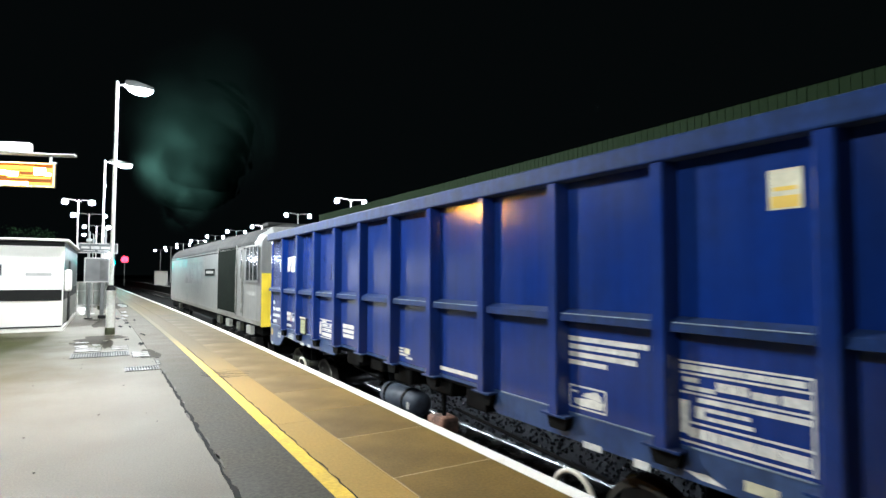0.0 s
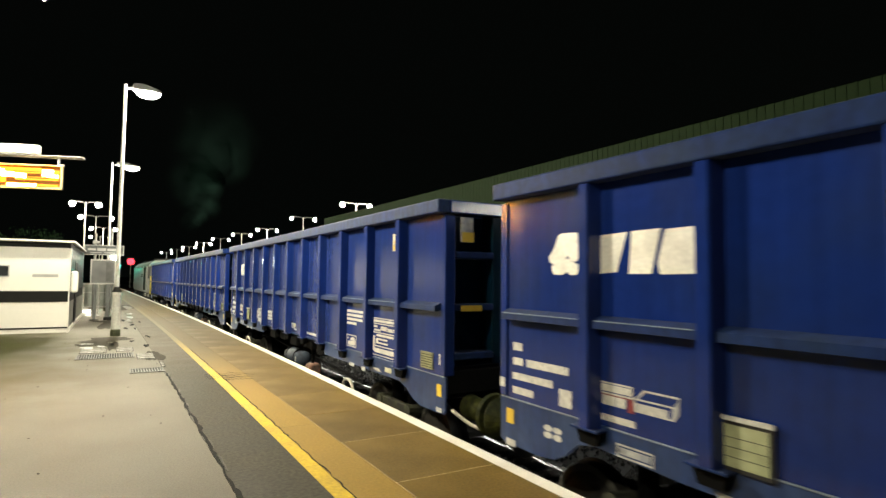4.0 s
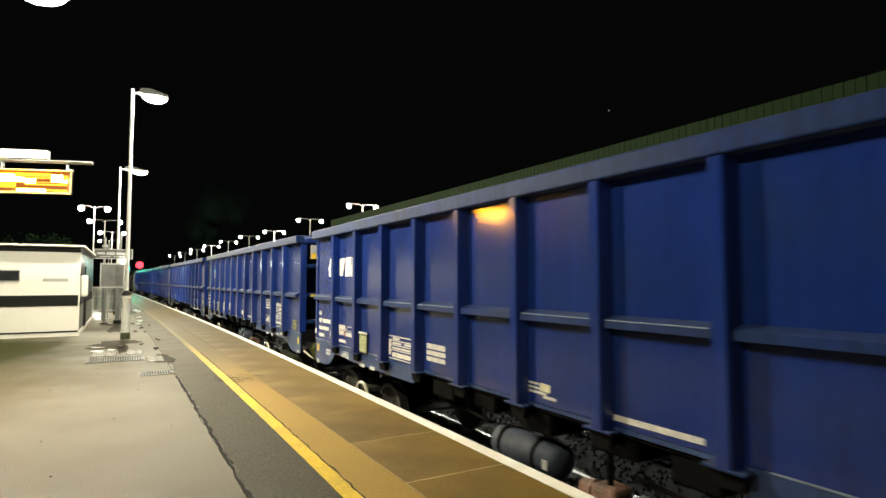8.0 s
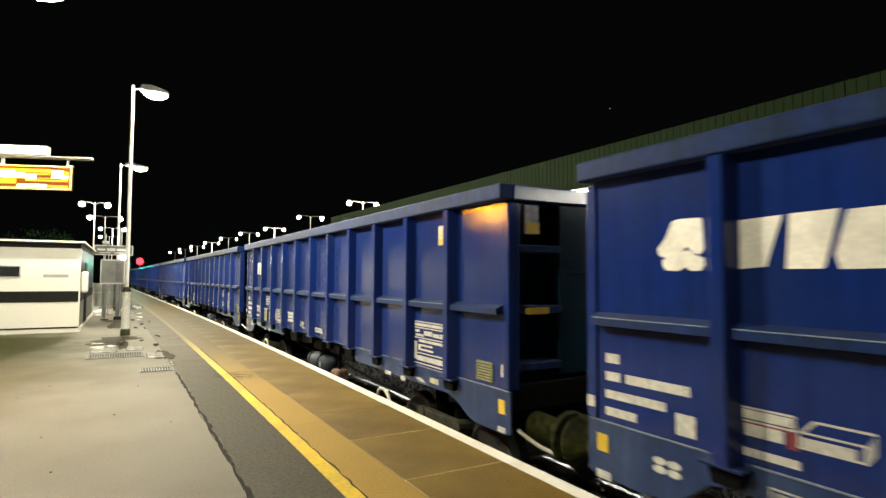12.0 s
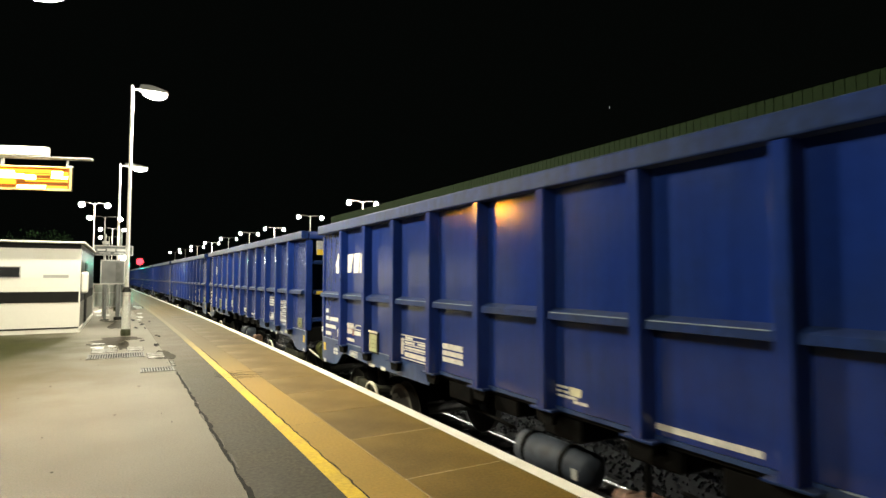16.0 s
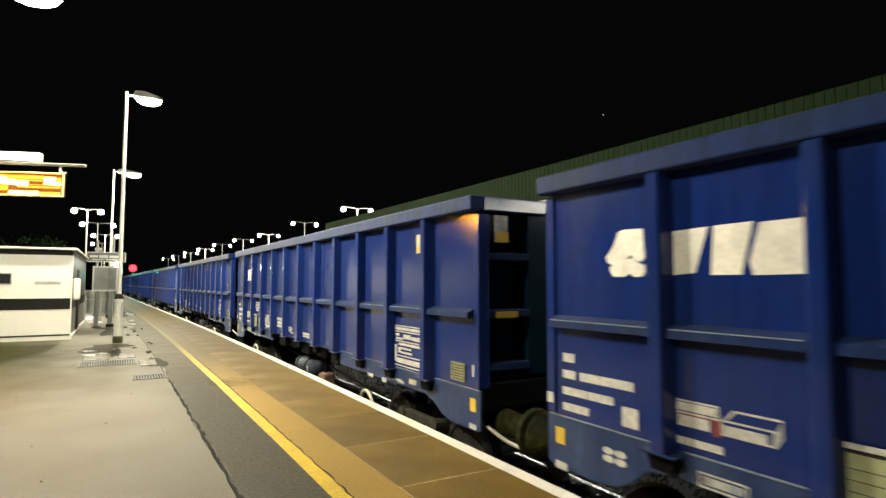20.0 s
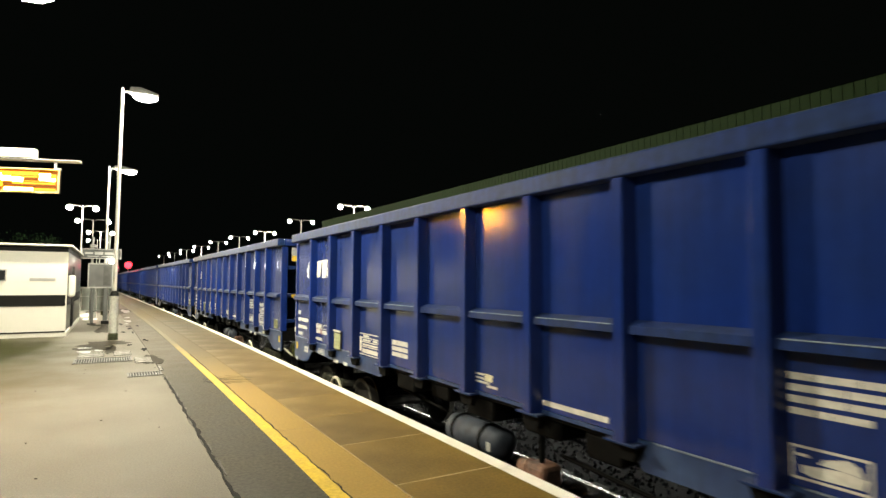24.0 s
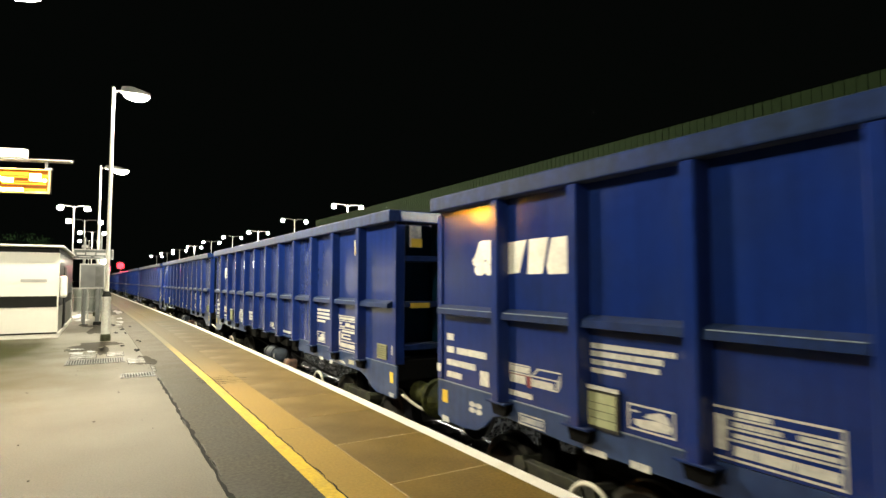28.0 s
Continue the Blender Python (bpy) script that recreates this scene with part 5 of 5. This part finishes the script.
            part("buffer_head", tube([(s * 0.87, y + e * 0.265, UP + 0.14), (s * 0.87, y + e * 0.31, UP + 0.14), (s * 0.87, y + e * 0.465, UP + 0.14), (s * 0.87, y + e * 0.50, UP + 0.14)], [0.09, 0.09, 0.25, 0.23], 18), M_GREASE, buf, "greasy olive buffer head")
        part("coupling", tube([(0, e * (h + 0.0), UP + 0.05), (0, e * (h + 0.25), UP - 0.05), (0, e * (h + 0.5), UP + 0.02)], 0.06, 8), M_RUST, t)
        if e < 0:
            pts = [(-1.16 + 0.03 * k, -h - 0.04 - 0.055 * k - 0.012 * k * (k > 4), UP + 0.14 - 0.17 * math.sin(math.pi * k / 10 * 0.72)) for k in range(11)]
            part("brake_hose", tube(pts, 0.022, 8), M_HOSE, t, "drooping pale brake hose", True)
    for yc in (h - 1.70, -h + 1.86):
        bogie(t, yc)
        for d in (-0.9, 0.9):
            wheelset(t, yc + d)
    stencils(t, notes_first)
    return t


wagon = box_wagon()
other = box_wagon(True)
WAGONS = [wagon] + [other if i == 1 else copy_thing(other if i in (7, 11, 12, 18) else wagon, Matrix()) for i in range(1, 20)]

# ---------------------------------------------------------------- locomotive
LOCO_HALF = 9.25


def section(scale, drop=0.0):
    """Half body outline of (x, height over the platform), mirrored."""
    side = [(1.28, 0.38), (1.32, 0.50), (1.32, 2.35), (1.29, 2.52), (1.20, 2.70), (0.95, 2.90), (0.55, 3.01), (0.0, 3.04)]
    pts = [(x * scale, UP + min(z, 3.04 - drop)) for x, z in side]
    return pts + [(-x, z) for x, z in pts[-2::-1]]


def loco_body():
    bm = bmesh.new()
    rings = []
    for y, sc, drop in ((-LOCO_HALF, 0.975, 0.4), (-LOCO_HALF + 0.35, 0.997, 0.12), (-LOCO_HALF + 0.9, 1.0, 0.0), (LOCO_HALF - 0.9, 1.0, 0.0), (LOCO_HALF - 0.35, 0.985, 0.12), (LOCO_HALF, 0.93, 0.5)):
        rings.append([bm.verts.new((x, y, z)) for x, z in section(sc, drop)])
    n = len(rings[0])
    for a, b in zip(rings, rings[1:]):
        for k in range(n):
            bm.faces.new((a[k], a[(k + 1) % n], b[(k + 1) % n], b[k]))
    bm.faces.new(rings[0])
    bm.faces.new(rings[-1])
    bmesh.ops.recalc_face_normals(bm, faces=bm.faces)
    return bm


def loco_roof():
    """The sooty skin over the roof curve, a little proud of the body."""
    bm = bmesh.new()
    rings = []
    for y, sc, drop in ((-LOCO_HALF + 0.36, 0.990, 0.12), (-LOCO_HALF + 0.9, 1.005, 0.0), (LOCO_HALF - 0.9, 1.005, 0.0), (LOCO_HALF - 0.36, 0.990, 0.12)):
        rings.append([bm.verts.new((x, y, z + 0.008)) for x, z in section(sc, drop)[2:13]])
    for a, b in zip(rings, rings[1:]):
        for k in range(len(a) - 1):
            bm.faces.new((a[k], a[k + 1], b[k + 1], b[k]))
    bmesh.ops.recalc_face_normals(bm, faces=bm.faces)
    bmesh.ops.solidify(bm, geom=bm.faces[:], thickness=0.006)
    return bm


M_RAIL_PAINT = material("pale_rail_paint", (0.21, 0.21, 0.19), 0.6, grain=0.3, scale=14, second=(0.18, 0.18, 0.16), patch=6)
M_SOOT = material("sooty_roof", (0.016, 0.0165, 0.0155), 0.8, spec=0.08, grain=0.3, scale=6, second=(0.028, 0.028, 0.026), patch=0.9)
M_PANEL_LOCO = material("pale_owner_panel", (0.2138, 0.2138, 0.2103), 0.4, grain=0.15, scale=5)
loco = thing("locomotive", "grey heavy diesel locomotive with a yellow end", "locomotive")
part("body", loco_body(), M_GREY_LOCO, loco, "grey painted body")
part("roof", loco_roof(), M_SOOT, loco, "sooty dark roof")


def flank(u0, z0, u1, z1, d0=0.001, d1=0.012, s=-1):
    """A plate on the side: distances forward of the rear end, heights over the platform."""
    x0, x1 = sorted((s * (1.32 + d0), s * (1.32 + d1)))
    return boxes((x0, -LOCO_HALF + u0, UP + z0, x1, -LOCO_HALF + u1, UP + z1))


for s in (-1, 1):
    grille = part("louvre", flank(2.6, 0.56, 5.3, 2.46, 0.001, 0.02, s), M_LOUVRE, loco, "black louvred grille")
    for k in range(15):
        part("slat", flank(2.65, 0.62 + k * 0.12, 5.25, 0.65 + k * 0.12, 0.0205, 0.025, s), M_LOUVRE, grille)
    for u, z0, z1, w in ((2.55, 0.52, 2.50, 0.05), (5.3, 0.52, 2.50, 0.05)):
        part("louvre_frame", flank(u, z0, u + w, z1, 0.001, 0.03, s), M_GREY_LOCO, loco)
    part("cab_door", flank(1.78, 0.50, 2.42, 2.42, 0.001, 0.012, s), M_GREY_LOCO, loco, "grey cab door")
    part("door_window", flank(1.90, 1.55, 2.06, 2.36, 0.0125, 0.016, s), M_GLASS_DARK, loco, "narrow dark door window")
    for u in (1.74, 2.46):
        part("handrail", tube([(s * 1.37, -LOCO_HALF + u, UP + 0.62), (s * 1.37, -LOCO_HALF + u, UP + 2.0)], 0.020, 6), M_RAIL_PAINT, loco, "pale handrail")
    win = part("cab_window", flank(0.16, 1.52, 1.42, 2.38, 0.001, 0.014, s), M_GLASS_DARK, loco, "dark cab side window")
    for u in (0.12, 0.60, 0.98, 1.40):
        part("window_bar", flank(u, 1.50, u + 0.045, 2.40, 0.0145, 0.024, s), M_GREY_LOCO, win)
    for z in (1.47, 2.39):
        part("window_bar", flank(0.12, z, 1.445, z + 0.04, 0.0242, 0.03, s), M_GREY_LOCO, win)
    part("cab_number", flank(0.35, 1.12, 1.25, 1.22, 0.001, 0.004, s), M_SIGN_LIGHT, loco, "pale worn lettering")
    part("name_plate", flank(6.0, 1.62, 7.8, 1.86, 0.001, 0.015, s), M_LOUVRE, loco, "dark cast name plate")
    part("plate_text", flank(6.2, 1.70, 7.6, 1.79, 0.0155, 0.018, s), M_SIGN_LIGHT, loco, "pale plate writing")
    part("owner_panel", flank(8.2, 1.30, 13.2, 2.15, 0.001, 0.003, s), M_PANEL_LOCO, loco, "pale owner's panel")
    for k in range(6):
        part("body_seam", flank(7.9 + 1.5 * k, 0.42, 7.92 + 1.5 * k, 2.34, 0.0032, 0.006, s), M_GREY_LOCO, loco)
    part("cantrail", flank(0.6, 2.40, 17.9, 2.43, 0.001, 0.02, s), M_ROOF_LOCO, loco)
    for u in (0.9, 2.1, 3.6, 5.0, 14.5):
        part("step_box", flank(u, 0.10, u + 0.5, 0.32, -0.12, -0.02, s), M_RAIL_PAINT if u in (0.9, 3.6) else M_RUST, loco, "grimy equipment box below the body")
part("end_panel", boxes((-1.27, -LOCO_HALF - 0.02, UP + 0.36, 1.27, -LOCO_HALF - 0.002, UP + 1.70)), M_LOCO_YELLOW, loco, "yellow cab end")
part("windscreen", boxes((-1.0, -LOCO_HALF - 0.016, UP + 1.75, 1.0, -LOCO_HALF - 0.002, UP + 2.42)), M_GLASS_DARK, loco, "dark windscreen")
part("roof_grille", bevelled(boxes((-0.75, 1.5, UP + 2.98, 0.75, 5.5, UP + 3.10)), 0.03), M_LOUVRE, loco, "dark roof fan grille")
part("exhaust", bevelled(boxes((-0.35, -0.9, UP + 3.0, 0.35, 0.6, UP + 3.14)), 0.03), M_UNDER, loco, "sooty exhaust stack")
part("roof_visor", bevelled(boxes((-0.9, -LOCO_HALF + 0.9, UP + 2.96, 0.9, -LOCO_HALF + 1.5, UP + 3.07)), 0.03), M_SOOT, loco)
part("underframe", boxes((-1.15, -LOCO_HALF + 0.3, UP + 0.12, 1.15, LOCO_HALF - 0.3, UP + 0.379)), M_UNDER, loco, "black underframe")
part("fuel_tank", bevelled(boxes((-1.2, -2.3, 0.35, 1.2, 2.3, UP + 0.118)), 0.06), M_UNDER, loco, "black fuel tank")
for s in (-1, 1):
    for e in (-1, 1):
        part("buffer", tube([(s * 0.87, e * (LOCO_HALF + 0.01), UP + 0.14), (s * 0.87, e * (LOCO_HALF + 0.28), UP + 0.14), (s * 0.87, e * (LOCO_HALF + 0.29), UP + 0.14), (s * 0.87, e * (LOCO_HALF + 0.35), UP + 0.14)], [0.13, 0.13, 0.25, 0.25], 16), M_UNDER, loco)
for yc in (-5.9, 5.9):
    b = part("bogie", boxes((-0.9, yc - 2.3, 0.45, 0.9, yc + 2.3, 0.8)), M_UNDER, loco, "black three-axle bogie")
    for s in (-1, 1):
        x0, x1 = sorted((s * 1.0, s * 1.14))
        part("side_frame", prism([(yc - 2.7, 0.55), (yc - 2.5, 0.95), (yc + 2.5, 0.95), (yc + 2.7, 0.55), (yc + 2.0, 0.5), (yc - 2.0, 0.5)], 0, x0, x1), M_UNDER, b)
        for d in (-2.0, 0.0, 2.0):
            x0, x1 = sorted((s * 1.141, s * 1.27))
            part("axle_box", bevelled(boxes((x0, yc + d - 0.2, 0.35, x1, yc + d + 0.2, 0.75)), 0.03, 2), M_RUST, b, "greasy axle box")
            for o in (-0.4, 0.4):
                part("spring", tube([(s * 1.2, yc + d + o, 0.45), (s * 1.2, yc + d + o, 0.93)], 0.07, 10), M_WHEEL, b)
    for d in (-2.0, 0.0, 2.0):
        wheelset(loco, yc + d)

# ---------------------------------------------------------------- exhaust smoke
M_SMOKE = bpy.data.materials.new("thin_exhaust_smoke")
M_SMOKE.use_nodes = True
nt = M_SMOKE.node_tree
sb = nt.nodes["Principled BSDF"]
sb.inputs["Base Color"].default_value = (0.20, 0.46, 0.37, 1)
sb.inputs["Roughness"].default_value = 1.0
sb.inputs["Specular IOR Level"].default_value = 0.0
sc = nt.nodes.new("ShaderNodeTexCoord")
sn = nt.nodes.new("ShaderNodeTexNoise")
sn.inputs["Scale"].default_value, sn.inputs["Detail"].default_value = 1.1, 5
sm = nt.nodes.new("ShaderNodeMapRange")
sm.inputs["From Min"].default_value, sm.inputs["From Max"].default_value = 0.20, 0.85
sm.inputs["To Min"].default_value, sm.inputs["To Max"].default_value = 0.0, 0.022
flat = nt.nodes.new("ShaderNodeVectorMath")
flat.operation = "MULTIPLY"
flat.inputs[1].default_value = (1, 0, 1)
ln = nt.nodes.new("ShaderNodeVectorMath")
ln.operation = "LENGTH"
thin = nt.nodes.new("ShaderNodeMapRange")
thin.interpolation_type = "SMOOTHSTEP"
thin.inputs["From Min"].default_value, thin.inputs["From Max"].default_value = 0.95, 0.10
times_node = nt.nodes.new("ShaderNodeMath")
times_node.operation = "MULTIPLY"
for a, b in ((sc.outputs["Object"], sn.inputs["Vector"]), (sc.outputs["Object"], flat.inputs[0]), (flat.outputs["Vector"], ln.inputs[0]), (ln.outputs["Value"], thin.inputs["Value"]), (sn.outputs["Fac"], sm.inputs["Value"]),
             (sm.outputs["Result"], times_node.inputs[0]), (thin.outputs["Result"], times_node.inputs[1]), (times_node.outputs["Value"], sb.inputs["Alpha"])):
    nt.links.new(a, b)
rnd = random.Random(31)
SMOKE = []
for k in range(20):
    bm = bmesh.new()
    bmesh.ops.create_icosphere(bm, subdivisions=3, radius=1.0)
    bmesh.ops.delete(bm, geom=[v for v in bm.verts if v.co.y > 0.3], context="VERTS")
    off = Vector((rnd.uniform(0, 9), rnd.uniform(0, 9), k * 3.1))
    for v in bm.verts:
        v.co *= 1 + 0.25 * noise.noise(v.co * 1.2 + off)
    puff = single("smoke_puff", bm, M_SMOKE, "thin drifting puff of exhaust smoke above the locomotive", "smoke", group="exhaust smoke", smooth=True)
    up = rnd.random()
    puff.scale = [(1.5 + 2.6 * up) * rnd.uniform(0.8, 1.3)] * 3
    SMOKE.append((puff, -1.2 + rnd.gauss(0, 0.2 + 0.4 * up) + 4.6 * up * rnd.random(), rnd.gauss(0, 1.0), -3.4 + 6.8 * up))

# ---------------------------------------------------------------- what moves
TRAIN_T = [0, 1, 2, 3, 6, 7, 8, 9, 10, 11, 12, 15, 16, 17, 18, 19, 20, 21, 24, 25, 26, 27, 28]
TRAIN_S = [13.617, 21.958, 30.341, 38.938, 64.87, 73.749, 82.525, 91.332, 100.092, 108.931, 117.843, 144.538, 153.555, 162.6, 171.553, 180.618, 189.715, 198.735, 226.127, 235.324, 244.468, 253.694, 262.928]


def spline(ts, ys):
    """A natural cubic through the points."""
    n = len(ts)
    a, b = np.eye(n), np.zeros(n)
    d = np.diff(ts)
    for i in range(1, n - 1):
        a[i, i - 1], a[i, i], a[i, i + 1] = d[i - 1], 2 * (d[i - 1] + d[i]), d[i]
        b[i] = 3 * ((ys[i + 1] - ys[i]) / d[i] - (ys[i] - ys[i - 1]) / d[i - 1])
    c = np.linalg.solve(a, b)

    def f(t):
        i = min(max(int(np.searchsorted(ts, t)) - 1, 0), n - 2)
        u = t - ts[i]
        k = (ys[i + 1] - ys[i]) / d[i] - d[i] * (2 * c[i] + c[i + 1]) / 3
        return float(ys[i] + k * u + c[i] * u * u + (c[i + 1] - c[i]) / (3 * d[i]) * u ** 3)
    return f


train_at = spline(TRAIN_T, TRAIN_S)


def on_track(front, length):
    """The pose of a vehicle whose front is at that distance along the line."""
    a, b = front - length * 0.15, front - length * 0.85
    pa, pb = Vector((TRACK - bend(a), a)), Vector((TRACK - bend(b), b))
    mid, way = (pa + pb) / 2, pa - pb
    return pose(mid.x, mid.y, RAIL, 0, 0, math.degrees(math.atan2(-way.x, way.y)))


def rolling(wheel, start):
    """Rows of a wheel that turns with the way of its vehicle."""
    rows = []
    home = wheel.matrix_basis.translation.copy()
    for i in range(421):
        t = i / 15
        s = train_at(t)
        if i in (0, 420) or -3 < s - start < 46:
            rows.append((t, Matrix.Translation(home) @ pose(0, 0, 0, -math.degrees((s - start) / 0.455) % 360.0)))
    return rows


def motions():
    # the signal goes to red behind the train
    walk(drum, [(t, pose(0, 0, 2.9, 0, 0, a)) for t, a in ((0, 0), (21.8, 0), (22.2, 60), (22.6, 120), (23.0, 180), (28, 180))])
    times = [i * 0.5 for i in range(57)]
    for n, w in enumerate(WAGONS):
        for o in w.children:
            if o.name.startswith("wheelset"):
                walk(o, rolling(o, n * PITCH))
    for n, w in enumerate(WAGONS):
        walk(w, [(t, on_track(train_at(t) - n * PITCH, LENGTH)) for t in times])
    walk(loco, [(t, on_track(train_at(t) + 0.86 + 2 * LOCO_HALF, 2 * LOCO_HALF)) for t in times])
    for n, (puff, dx, dy, dz) in enumerate(SMOKE):
        rows = []
        for t in times[::4]:
            away = 37.0 + 7.0 * t + 0.9 * max(0.0, t - 2.0) ** 2
            grow = away / 38.0
            rows.append((t, pose(0.134 * away + dx * grow, away + dy, 1.66 + 0.182 * min(away, 62.0) + dz * min(grow, 1.6), 0, (4 + 3 * (n % 3)) * t, 0)))
        walk(puff, rows)


motions()
